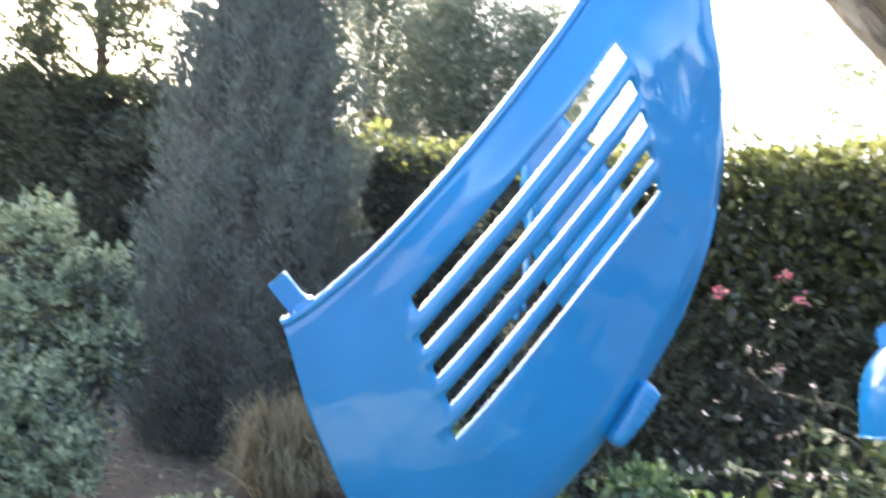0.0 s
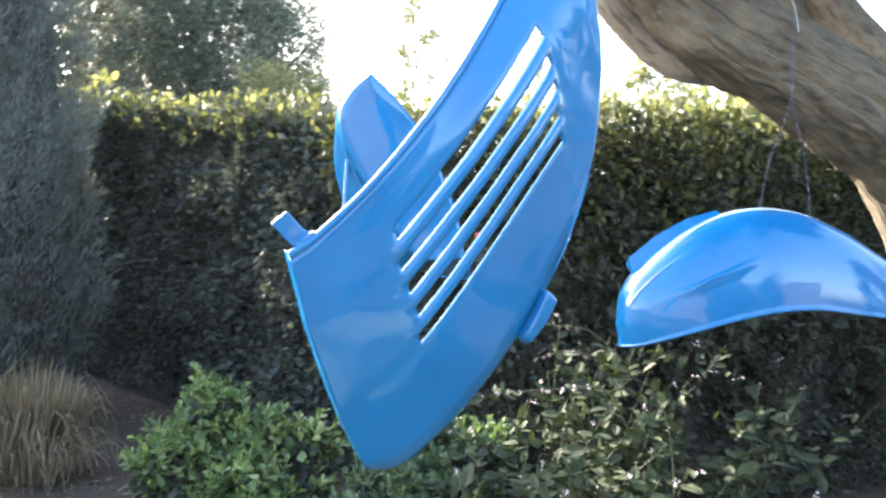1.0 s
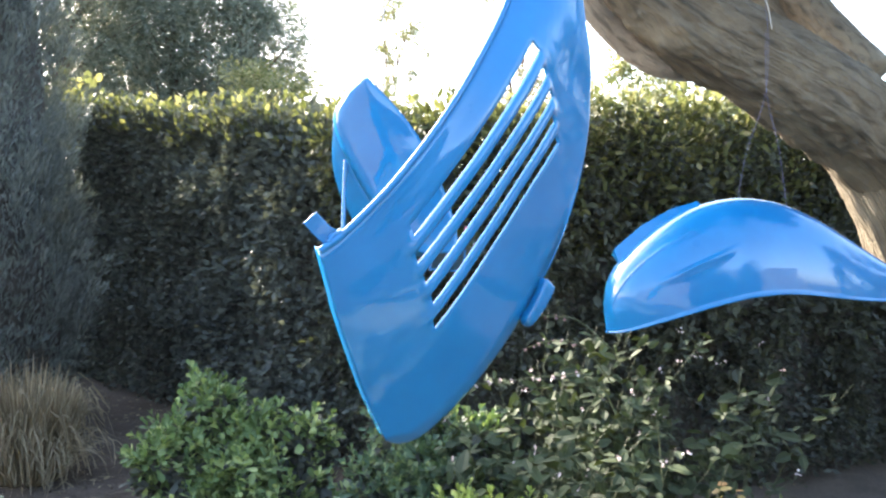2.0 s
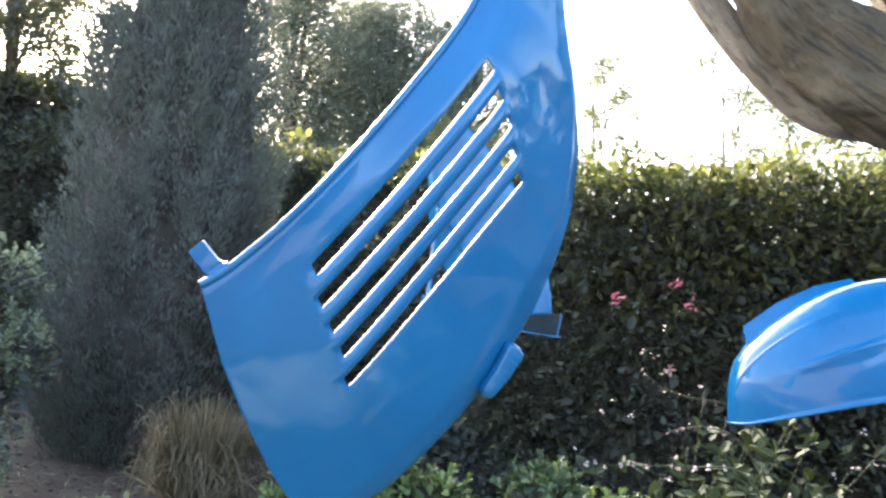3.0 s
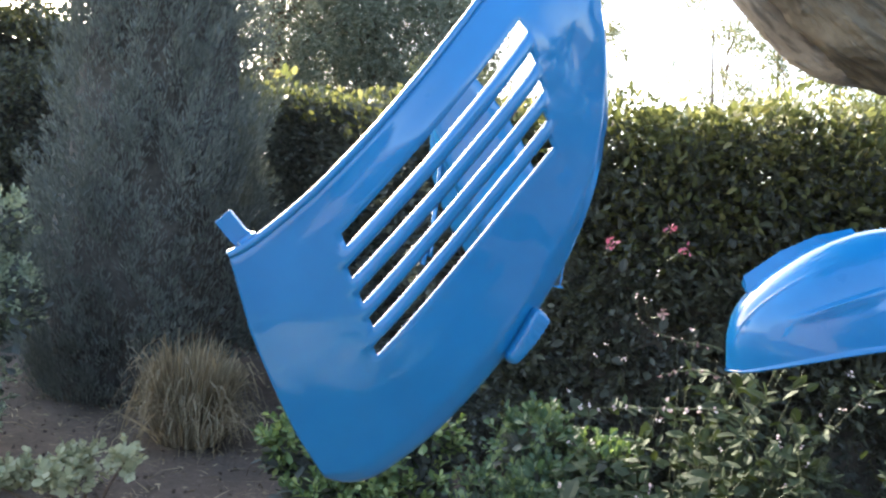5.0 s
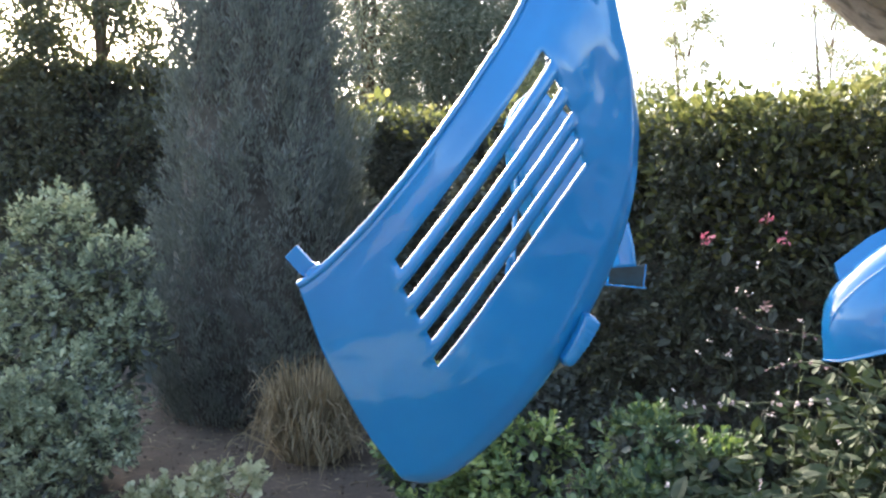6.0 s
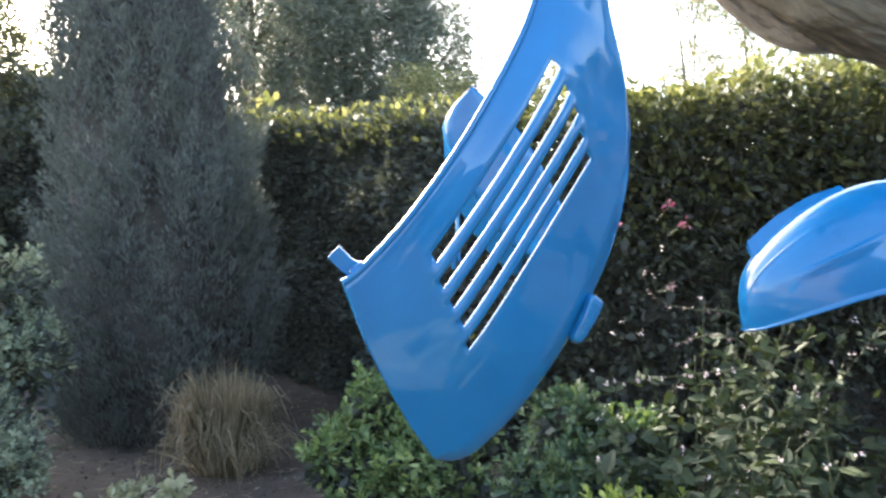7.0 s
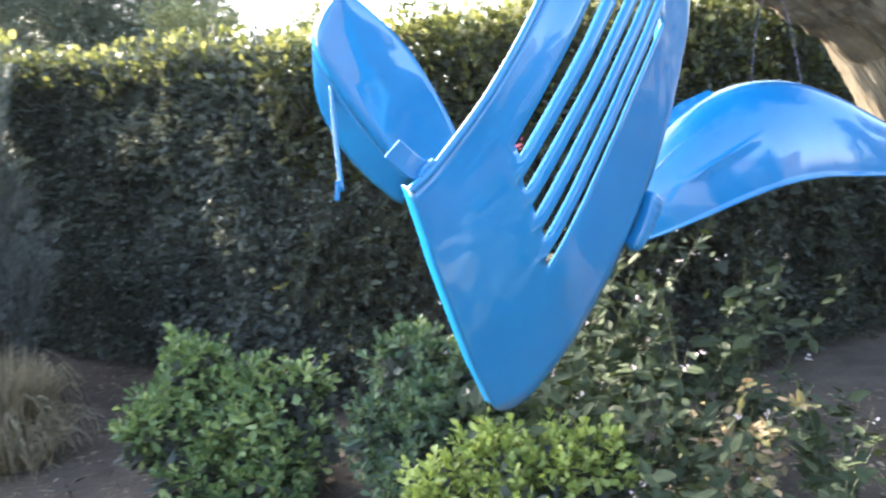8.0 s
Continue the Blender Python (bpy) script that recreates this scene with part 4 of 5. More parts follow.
    tube("pressed_rib", front, [0.0006, 0.0020, 0.0024, 0.0020, 0.0006], M_BLUE, root, 10, "pressed rib", steps=70)
    # flange over the front of the crown
    bm = bmesh.new()
    prev = None
    for x in np.linspace(0.728, 0.985, 40):
        zc = float(np.interp(x, crown[66:, 0], crown[66:, 1]))
        zf = float(np.interp(x, (0.728, 0.81, 0.90, 0.985), (1.567, 1.637, 1.688, 1.714)))
        a = Vector((x - 0.004, yc + 0.012, zf))
        b = Vector((x + 0.010, yc - 0.014, zc - 0.012))
        c = Vector((x, yc + 0.040, zf - 0.018))
        ring = [bm.verts.new(v) for v in (a, b, c)]
        if prev:
            for i in range(3):
                bm.faces.new((prev[i], prev[(i + 1) % 3], ring[(i + 1) % 3], ring[i]))
        else:
            bm.faces.new(ring)
        prev = ring
    bm.faces.new(prev)
    part("front_flange", bm, M_BLUE, root, "narrow folded flange", False)


mudguard()


def wire(name, label, points, r, mat):
    root = thing(name, label, "wire", points[0], "hanging wires" if name == "hanging_wire" else "")
    tube("strand", points, [r, r], mat, root, 6, steps=40)


wire("hanging_wire", "thin twisted grey wire from the limb to the mudguard", [(1.26, 2.395, 2.38), (1.265, 2.38, 2.25), (1.21, 2.29, 2.05), (1.13, 2.25, 1.86), (1.105, 2.25, 1.72)], 0.0007, M_WIRE)
wire("hanging_wire", "thin twisted grey wire from the limb to the mudguard", [(1.26, 2.385, 2.27), (1.21, 2.28, 2.05), (1.235, 2.25, 1.88), (1.265, 2.25, 1.695)], 0.0007, M_WIRE)
wire("string", "short end of white string tied round the limb", [(1.265, 2.43, 2.42), (1.272, 2.40, 2.36), (1.277, 2.392, 2.32), (1.28, 2.385, 2.28)], 0.0013, M_STRING)

# ---- second blue panel, further back ----


def back_panel():
    root = thing("scooter_side_panel", "glossy blue unslotted side panel with a thin stay", "scooter panel", (0.0, 2.1, 1.95))
    a = spline([(-0.03, 2.012, 2.075), (-0.085, 1.965, 2.075), (-0.112, 1.90, 2.08), (-0.075, 1.80, 2.085), (0.0, 1.67, 2.09), (0.07, 1.575, 2.10), (0.135, 1.545, 2.10)], 44)
    b = spline([(-0.025, 2.017, 2.08), (0.05, 1.945, 2.085), (0.115, 1.865, 2.09), (0.165, 1.77, 2.09), (0.202, 1.69, 2.10), (0.222, 1.62, 2.10), (0.232, 1.555, 2.10)], 44)
    n = 16
    verts, faces = [], []
    cols = n
    wall, wall_faces = [], []
    for k in range(44):
        (x0, z0, y0), (x1, z1, y1) = a[k], b[k]
        size = min(1.0, k / 8) * min(1.0, 0.35 + (43 - k) / 30)
        # side wall behind the near edge
        for q in range(6):
            f = (6 - q) / 6
            wall.append((x0 + (0.018 * k / 43 - 0.012 * math.sin(math.pi * f)) * f * size, y0 + 0.024 * size + 0.10 * f * size, z0 - (0.03 + 0.115 * min(1.0, k / 14) * max(0.0, min(1.0, (38 - k) / 3))) * f * size))
        wall.append((x0 + 0.001, y0 + 0.0225 * size, z0))
        for i in range(n):
            f = i / (n - 1)
            rise = 0.022 * size * (1 - min(1, f / 0.13)) ** 2
            verts.append((x0 + (x1 - x0) * f, y0 + (y1 - y0) * f + rise - 0.003 * math.sin(math.pi * f), z0 + (z1 - z0) * f))
    for k in range(43):
        for i in range(cols - 1):
            faces.append((k * cols + i, k * cols + i + 1, (k + 1) * cols + i + 1, (k + 1) * cols + i))
    shell = obj("shell", verts, faces, M_BLUE, root, "smooth pressed sheet with a rounded shoulder")
    sol = shell.modifiers.new("thickness", "SOLIDIFY")
    sol.thickness, sol.offset = 0.0016, 0.0
    for k in range(43):
        for i in range(6):
            wall_faces.append((k * 7 + i, k * 7 + i + 1, k * 7 + 8 + i, k * 7 + 7 + i))
    side = obj("side_wall", wall, wall_faces, M_BLUE, root, "shaded wall turned back from the edge")
    sol = side.modifiers.new("thickness", "SOLIDIFY")
    sol.thickness, sol.offset = 0.0016, 0.0
    stay = tube("stay", [(-0.078, 2.12, 1.80), (-0.082, 2.115, 1.68), (-0.083, 2.10, 1.545)], [0.0065, 0.0065], M_BLUE, root, 10, "thin round stay")
    bm = bmesh.new()
    bmesh.ops.create_cube(bm, size=1)
    bm.transform(Matrix.LocRotScale((-0.094, 2.09, 1.55), Euler((0.1, 0.15, 0)), (0.012, 0.016, 0.05)))
    foot = part("stay_foot", bm, M_BLUE, stay, "flattened end of the stay", False)
    bv = foot.modifiers.new("edges", "BEVEL")
    bv.width, bv.segments = 0.003, 2
    bm = bmesh.new()
    bmesh.ops.create_cube(bm, size=1)
    bm.transform(Matrix.LocRotScale((0.205, 2.125, 1.503), Euler((0, 0.06, 0)), (0.105, 0.05, 0.004)))
    plate = part("end_bracket", bm, M_BLUE, root, "flat bracket under the lower end", False)
    bv = plate.modifiers.new("edges", "BEVEL")
    bv.width, bv.segments = 0.0015, 2
    # dark plate put where the bracket is only hollow and shaded
    bm = bmesh.new()
    bmesh.ops.create_cube(bm, size=1)
    bm.transform(Matrix.LocRotScale((0.206, 2.152, 1.5315), Euler((0.15, 0.06, 0)), (0.088, 0.004, 0.052)))
    pad = part("pad", bm, M_HOLLOW, plate, "dark greenish plate, shade of the hollow bracket put into colour", False)
    bv = pad.modifiers.new("edges", "BEVEL")
    bv.width, bv.segments = 0.0012, 2
    for x, wide in ((0.160, 0.006), (0.252, 0.004)):
        bm = bmesh.new()
        bmesh.ops.create_cube(bm, size=1)
        bm.transform(Matrix.LocRotScale((x, 2.146, 1.530), Euler((0, 0.10, 0)), (wide, 0.006, 0.058)))
        part("bracket_arm", bm, M_BLUE, plate, "thin upright arm of the bracket", False)
    wire("hanging_wire", "thin wire holding the second blue panel", [(-0.022, 2.085, 2.0), (0.1, 2.2, 2.4), (0.55, 2.4, 2.9)], 0.0016, M_WIRE)


back_panel()

# ---- dry grass clump ----
SHRUBS, CLUMPS, SAGES = [], [], []


def straw(verts, faces, pts, wide, turn):
    """One flat tapering blade along a line of points."""
    side = np.array((math.cos(turn), math.sin(turn), 0.2)) * wide
    b0 = len(verts)
    n = len(pts)
    for q, p in enumerate(pts):
        w = side * (1 - 0.75 * (q / (n - 1)) ** 1.5)
        verts += [p - w, p + w]
    for q in range(n - 1):
        faces.append((b0 + 2 * q, b0 + 2 * q + 1, b0 + 2 * q + 3, b0 + 2 * q + 2))


def upright_blade(x, y):
    a, r = rng.random() * 2 * math.pi, 0.16 * math.sqrt(rng.random())
    out = np.array((math.cos(a), math.sin(a), 0))
    h = (0.70 + 0.07 * rng.normal()) * (1 - 9.0 * r * r)
    lean = 0.95 * r + 0.06 * rng.random()
    bend = 0.03 * rng.normal(size=3)
    return [np.array((x, y, -0.02)) + out * (r + lean * f) + np.array((0, 0, h * f)) + bend * f * f for f in np.linspace(0, 1, 5)]


def drooping_blade(x, y):
    a, r = rng.random() * 2 * math.pi, 0.17 * math.sqrt(rng.random())
    out = np.array((math.cos(a), math.sin(a), 0))
    across = np.array((-out[1], out[0], 0)) * 0.13 * rng.normal()
    top = 0.20 + 0.50 * rng.random() ** 0.8
    reach = 0.13 + 0.32 * rng.random() * (1.15 - top)
    end = max(0.03, top * (1.0 - 0.95 * rng.random()))
    p0 = np.array((x, y, -0.02)) + out * r
    p1 = p0 + out * reach * 0.75 + np.array((0, 0, top * 1.45)) + 0.04 * rng.normal(size=3)
    p2 = p0 + out * reach * 1.12 + across + np.array((0, 0, end))
    return [p0 * (1 - f) ** 2 + p1 * 2 * f * (1 - f) + p2 * f * f + 0.008 * f * rng.normal(size=3) for f in np.linspace(0, 1, 7)]


def grass_clump(x, y):
    root = thing("grass_clump", "dry straw-coloured tussock of ornamental grass", "grass", (x, y, 0))
    verts, faces = [], []
    for k in range(620):
        straw(verts, faces, upright_blade(x, y), 0.005 + 0.003 * rng.random(), rng.random() * 3.14)
    for k in range(640):
        straw(verts, faces, drooping_blade(x, y), 0.0035 + 0.004 * rng.random(), rng.random() * 3.14)
    obj("tussock", np.array(verts), faces, M_STRAW, root, "", False, "stuff")
    CLUMPS.append(root)


grass_clump(-2.08, 5.42)

# ---- shrubs ----


SPOON = np.array([(0, 0, 0), (-0.17, 0.35, 0.05), (-0.27, 0.76, 0.06), (0, 1, -0.02), (0.27, 0.76, 0.06), (0.17, 0.35, 0.05)])


def shrub(name, label, x, y, lumps, mat, leaf, count, shape=ROUND_LEAF, stems=7, tip=None, z0=0.0, up=0.7, seed_core=True):
    """A shrub of several lumps (dx, dy, z, radius): stems, then leaves in rosettes on the skin of each lump."""
    root = thing(name, label, "shrub", (x, y, z0), "low evergreen shrubs" if name == "evergreen_shrub" else "")
    # each lump breaks up into smaller ones of uneven height
    small = []
    for dx, dy, z, r in lumps:
        small.append((dx, dy, z, r * 0.75))
        for q in range(3):
            o = unit(rng.normal(size=3) + (0, -0.3, 0.25)) * r * 0.62
            small.append((dx + o[0], dy + o[1], max(0.06, z + o[2]), r * (0.32 + 0.25 * rng.random())))
    for dx, dy, z, r in lumps[:stems]:
        tube("stem", [(x + dx * 0.2, y + dy * 0.2, z0 - 0.05), (x + dx * 0.6, y + dy * 0.6, z0 + z * 0.55), (x + dx, y + dy, z0 + z)], [0.012, 0.009, 0.004], M_TWIG, root, 5, steps=7)
    P, D, S = [], [], []
    for dx, dy, z, r in small:
        k = max(3, int(count * r * r / sum(q[3] ** 2 for q in small)) // 11)
        p, d = scatter_ball(k, (x + dx, y + dy, z0 + z), (r, r, r * 0.95), 0.35)
        keep = p[:, 2] > 0.03
        p, d = p[keep], d[keep]
        # leafy shoots: leaves in a spiral round an axis that turns upwards
        axis = unit(d * 0.8 + np.array((0, 0, 0.75)) + 0.28 * rng.normal(size=d.shape))
        long = leaf * (1.1 + 1.1 * rng.random(len(p)))
        e1 = unit(np.cross(axis, np.array((0.31, 0.87, 0.2))))
        e2 = np.cross(axis, e1)
        turn = rng.random(len(p)) * 6.28
        for q in range(11):
            f = q / 10
            a = (turn + q * 2.4)[:, None]
            ring = np.cos(a) * e1 + np.sin(a) * e2
            P.append(p + axis * (long * f)[:, None] + 0.05 * leaf * rng.normal(size=p.shape))
            D.append(axis * (0.25 + 0.9 * f) + ring * (1.0 - 0.5 * f) + 0.15 * rng.normal(size=p.shape))
            S.append(leaf * (1.05 - 0.45 * f) * (0.75 + 0.5 * rng.random(len(p))))
    P, D, S = np.vstack(P), np.vstack(D), np.concatenate(S)
    foliage("leaves", P, D, S, mat, root, shape=shape, up=up, widths=0.95)
    # inner leaves take a darker colour that stands in for shade
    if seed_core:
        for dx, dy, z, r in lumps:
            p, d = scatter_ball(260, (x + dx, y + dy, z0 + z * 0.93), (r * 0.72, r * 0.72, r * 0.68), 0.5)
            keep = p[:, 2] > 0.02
            foliage("inner_leaves", p[keep], d[keep] + rng.normal(size=d[keep].shape), leaf * 1.5, M_HEDGE_FAR, root, "inner leaves, shade put into their darker colour", shape=shape)
    SHRUBS.append((root, small, mat, leaf))
    return root


shrub("evergreen_shrub", "rounded fresh green shrub with small leathery leaf rosettes", -0.62, 4.35,
      [(-0.15, 0.1, 0.62, 0.17), (0.10, 0.0, 0.52, 0.18), (-0.32, -0.1, 0.38, 0.22), (0.0, -0.15, 0.30, 0.26), (0.32, -0.05, 0.50, 0.16), (0.30, -0.2, 0.24, 0.22), (-0.18, -0.3, 0.16, 0.2), (0.12, -0.4, 0.1, 0.18)], M_SHRUB, 0.066, 6800, SPOON)
shrub("evergreen_shrub", "grey-green shrub with small spoon-shaped leaves", 0.30, 3.75,
      [(-0.05, 0.1, 0.66, 0.17), (0.22, 0.05, 0.56, 0.18), (0.02, -0.1, 0.42, 0.22), (-0.22, -0.05, 0.40, 0.16), (0.30, -0.15, 0.34, 0.2), (-0.1, -0.25, 0.2, 0.2), (0.15, -0.35, 0.2, 0.2)], M_GREYLEAF, 0.058, 7000, SPOON)
shrub("evergreen_shrub", "low shrub with small round leaves, sunlight put into yellow-green", 0.42, 2.95,
      [(0.0, 0.0, 0.42, 0.15), (0.2, -0.02, 0.44, 0.13), (-0.2, 0.05, 0.34, 0.14), (0.1, -0.1, 0.3, 0.2), (0.36, -0.05, 0.38, 0.14), (-0.05, -0.12, 0.2, 0.2)], M_SUN_LIME, 0.052, 5200, SPOON)
shrub("silver_shrub", "pale silver-green shrub with woolly oval leaves", -3.45, 4.6,
      [(-0.1, 0, 1.62, 0.28), (0.35, 0.05, 1.45, 0.26), (-0.55, 0, 1.3, 0.32), (0.1, -0.1, 1.2, 0.34), (0.5, 0, 1.0, 0.3), (-0.3, -0.1, 0.8, 0.4), (0.3, -0.15, 0.6, 0.4), (-0.8, 0, 0.7, 0.4), (0.1, -0.2, 0.25, 0.35), (-0.6, -0.2, 0.3, 0.35)], M_SILVER, 0.055, 15000, SPOON, up=0.4)
shrub("leafy_shrub", "loose grey-green shrub with small pale leaves", -3.0, 4.0,
      [(0, 0, 0.75, 0.26), (0.2, -0.05, 0.5, 0.3), (-0.3, 0, 0.55, 0.3), (0.05, -0.1, 0.25, 0.3), (-0.5, -0.1, 0.25, 0.3)], M_SILVER, 0.045, 9000, SPOON, up=0.4)
shrub("silver_leaf_plant", "low plant with pale silvery rounded upright leaves", -1.98, 3.95,
      [(0.20, 0, 0.31, 0.045), (-0.02, 0.05, 0.24, 0.07), (-0.15, 0.02, 0.27, 0.08), (-0.28, -0.05, 0.22, 0.08), (-0.08, -0.12, 0.15, 0.10), (-0.42, -0.1, 0.14, 0.08)], M_WOOL, 0.054, 150, stems=6, seed_core=False)


def sage(x, y, h, lean, leaves=40, flowers=9, leaf=0.085, mat=M_SALVIA, name="sage_plant", label="leafy flowering sage with tall stems and small white blooms", spread=0.28, stems=7):
    root = thing(name, label, "shrub", (x, y, 0), name.replace("_", " ") + " clump")
    P, D, F = [], [], []
    for k in range(stems):
        a = rng.random() * 2 * math.pi
        reach = spread * (0.4 + rng.random())
        hh = h * (0.6 + 0.45 * rng.random())
        top = np.array((x + reach * math.cos(a) + lean[0], y + reach * math.sin(a) + lean[1], hh))
        line = spline([(x + 0.05 * math.cos(a), y + 0.05 * math.sin(a), -0.03), (x + 0.45 * reach * math.cos(a), y + 0.45 * reach * math.sin(a), hh * 0.55), top], 14)
        v, f = tube_mesh(line, [0.0035, 0.0025, 0.001], 5)
        obj("stem", v, f, M_STEM, root)
        pairs = max(3, leaves // (2 * stems))
        for q in range(pairs):
            f = 0.18 + 0.82 * (q + 0.6 * rng.random()) / pairs
            p = line[min(13, int(13 * f))]
            b = a + q * 1.57 + 0.3 * rng.normal()
            for sgn in (0, math.pi):
                w = np.array((math.cos(b + sgn), math.sin(b + sgn), 0.35 - 0.5 * rng.random())) + 0.15 * rng.normal(size=3)
                P.append(p)
                D.append(w)
                if q % 2:
                    P.append(p + 0.01 * rng.normal(size=3))
                    D.append(w + 0.5 * rng.normal(size=3) + (0, 0, 0.5))
        for q in range(flowers // stems + (k < flowers % stems)):
            F.append(top - np.array((0, 0, 0.03 * q)) + 0.02 * rng.normal(size=3))
    P, D = np.array(P), np.array(D)
    SAGES.append((root, P, D, leaf, mat))
    # leaves deeper among the stems
    q = P + 0.035 * rng.normal(size=P.shape)
    q[:, 2] = np.maximum(q[:, 2], 0.04)
    foliage("inner_leaves", q, D + 0.6 * rng.normal(size=q.shape) - (0, 0, 0.5), leaf * (0.45 + 0.45 * rng.random(len(q))), mat, root, "leaves deeper among the stems", "stuff", widths=0.85, up=0.8)
    if F:
        F = np.repeat(np.array(F), 5, axis=0)
        foliage("blossom", F + 0.006 * rng.normal(size=F.shape), rng.normal(size=F.shape) + (0, -0.3, 0.4), 0.013, M_WHITE, root, "small white blooms", shape=ROUND_LEAF, widths=1.1)
    return root


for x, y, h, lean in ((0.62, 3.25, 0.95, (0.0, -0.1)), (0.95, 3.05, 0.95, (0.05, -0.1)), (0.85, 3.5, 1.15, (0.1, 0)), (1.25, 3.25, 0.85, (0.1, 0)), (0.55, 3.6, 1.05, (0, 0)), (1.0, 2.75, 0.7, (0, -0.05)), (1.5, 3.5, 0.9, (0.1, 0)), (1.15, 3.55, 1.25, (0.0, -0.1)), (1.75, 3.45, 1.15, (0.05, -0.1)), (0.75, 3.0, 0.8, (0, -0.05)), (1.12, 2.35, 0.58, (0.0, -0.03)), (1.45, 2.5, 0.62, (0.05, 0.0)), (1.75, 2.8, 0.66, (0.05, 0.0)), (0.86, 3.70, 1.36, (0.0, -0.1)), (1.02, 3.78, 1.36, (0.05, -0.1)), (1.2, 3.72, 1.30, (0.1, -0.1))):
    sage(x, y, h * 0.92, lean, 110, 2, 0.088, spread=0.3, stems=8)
for x, y, h in ((1.28, 2.85, 0.88), (1.1, 2.6, 0.55), (1.45, 2.95, 0.85)):
    sage(x, y, h, (0.06, -0.05), 34, 0, 0.058, M_ROSE, "rose_bush", "young rose shoots with bronze and pinkish leaves", 0.16, 4)


def flower_stem(points, blooms, mat, name, label):
    root = thing(name, label, "flower", points[0])
    line = spline(points, 30)
    v, f = tube_mesh(line, [0.004, 0.003, 0.0015], 5)
    obj("stem", v, f, M_STEM, root)
    c = line[-1] + (line[len(line) // 3] - line[-1]) * np.linspace(0, 1, blooms)[:, None]
    c = line[np.linspace(len(line) * 0.35, len(line) - 1, blooms).astype(int)] + 0.006 * rng.normal(size=(blooms, 3))
    p = np.repeat(c, 6, axis=0)
    foliage("blossom", p, rng.normal(size=p.shape) - (0, 0, 0.4), (0.010 if mat is M_WHITE else 0.004) + 0.007 * rng.random(len(p)), mat, root, shape=ROUND_LEAF, widths=1.1)


flower_stem([(1.15, 3.32, 0.75), (1.0, 3.3, 1.0), (0.80, 3.3, 1.01), (0.56, 3.28, 0.99), (0.40, 3.25, 0.985)], 11, M_WHITE, "flower_spike", "leaning flower spike with pinkish white bells")
flower_stem([(1.12, 3.4, 1.10), (0.95, 3.4, 1.24), (0.80, 3.4, 1.26), (0.68, 3.4, 1.29), (0.60, 3.4, 1.35)], 16, M_LAVENDER, "flower_spike", "thin curved spike of faded buds")
flower_stem([(1.12, 3.4, 0.95), (0.98, 3.4, 1.12), (0.85, 3.4, 1.15), (0.72, 3.4, 1.12)], 12, M_LAVENDER, "flower_spike", "thin curved spike of faded buds")
for x, y, z, mat, label in ((0.74, 3.60, 1.71, M_PINK, "pink blossom in front of the hedge"), (0.785, 3.55, 1.63, M_PINK, "pink blossom in front of the hedge"), (0.50, 3.66, 1.63, M_PINK, "pink blossom in front of the hedge"), (0.74, 3.60, 1.35, M_LAVENDER, "faded lilac blossom in front of the hedge")):
    root = thing("small_flower", label, "flower", (x, y, z), "small pink flowers")
    c = np.repeat(np.array([(x, y, z)]), 12, axis=0) + 0.012 * rng.normal(size=(12, 3))
    foliage("petals", c, rng.normal(size=(12, 3)) + (0, -0.6, 0.2), 0.018 + 0.012 * rng.random(12), mat, root, shape=LEAF, widths=0.9)
    tube("stem", [(x + 0.02, y + 0.5, z - 0.06), (x, y + 0.2, z - 0.035), (x, y, z)], [0.002, 0.0012], M_STEM, root, 5)

# tiny white blooms on thin stems before the hedge
for x, y, z in ((0.62, 3.6, 1.42), (0.66, 3.6, 1.40), (0.52, 3.6, 1.20), (0.47, 3.55, 1.16), (0.58, 3.5, 1.15), (0.36, 3.5, 1.0), (0.70, 3.6, 1.52), (1.42, 3.4, 1.05), (1.52, 3.45, 1.08), (1.62, 3.4, 1.04), (1.30, 3.4, 0.82), (1.2, 3.3, 0.75), (0.95, 3.2, 0.62), (1.86, 3.5, 1.12)):
    root = thing("white_flower", "tiny white bloom on a thin stem before the hedge", "flower", (x, y, z), "tiny white flowers")
    c = np.repeat(np.array([(x, y, z)]), 6, axis=0) + 0.008 * rng.normal(size=(6, 3))
    foliage("petals", c, rng.normal(size=(6, 3)) + (0, -0.5, 0.3), 0.007 + 0.005 * rng.random(6), M_WHITE, root, shape=ROUND_LEAF, kind="stuff")
    tube("stem", [(x + 0.06, y + 0.30, z - 0.10), (x + 0.02, y + 0.12, z - 0.04), (x, y, z)], [0.0014, 0.0008], M_STEM, root, 5)

# ---- small things ----


def lone_leaf(shape, length, width, name="leaf"):
    """One leaf on its own mesh, for the leaves that can be told apart."""
    me = bpy.data.meshes.new(name)
    pts = [(x * width * length, y * length, z * length) for x, y, z in shape]
    mid = [(0, y * length, -0.012 * length) for y in (0.35, 0.75)]
    me.from_pydata(pts + mid, [], [(0, 6, 1), (0, 5, 6), (1, 6, 7, 2), (5, 4, 7, 6), (2, 7, 3), (4, 3, 7)])
    me.update()
    return me


def set_leaves(root, places, ways, meshes, mat):
    for me in meshes:
        if not me.materials:
            me.materials.append(mat)
    for k, (p, d) in enumerate(zip(places, ways)):
        d = Vector(d).normalized()
        side = d.cross(Vector((rng.normal() * 0.5, rng.normal() * 0.5 - 0.4, 1))).normalized()
        up = side.cross(d)
        ob = new("leaf", meshes[k % len(meshes)])
        ob.parent = root
        s = 0.8 + 0.5 * rng.random()
        m = Matrix((side, d, up)).transposed().to_4x4()
        ob.matrix_basis = Matrix.Translation(Vector(p) - root.location) @ m @ Matrix.Scale(s, 4)


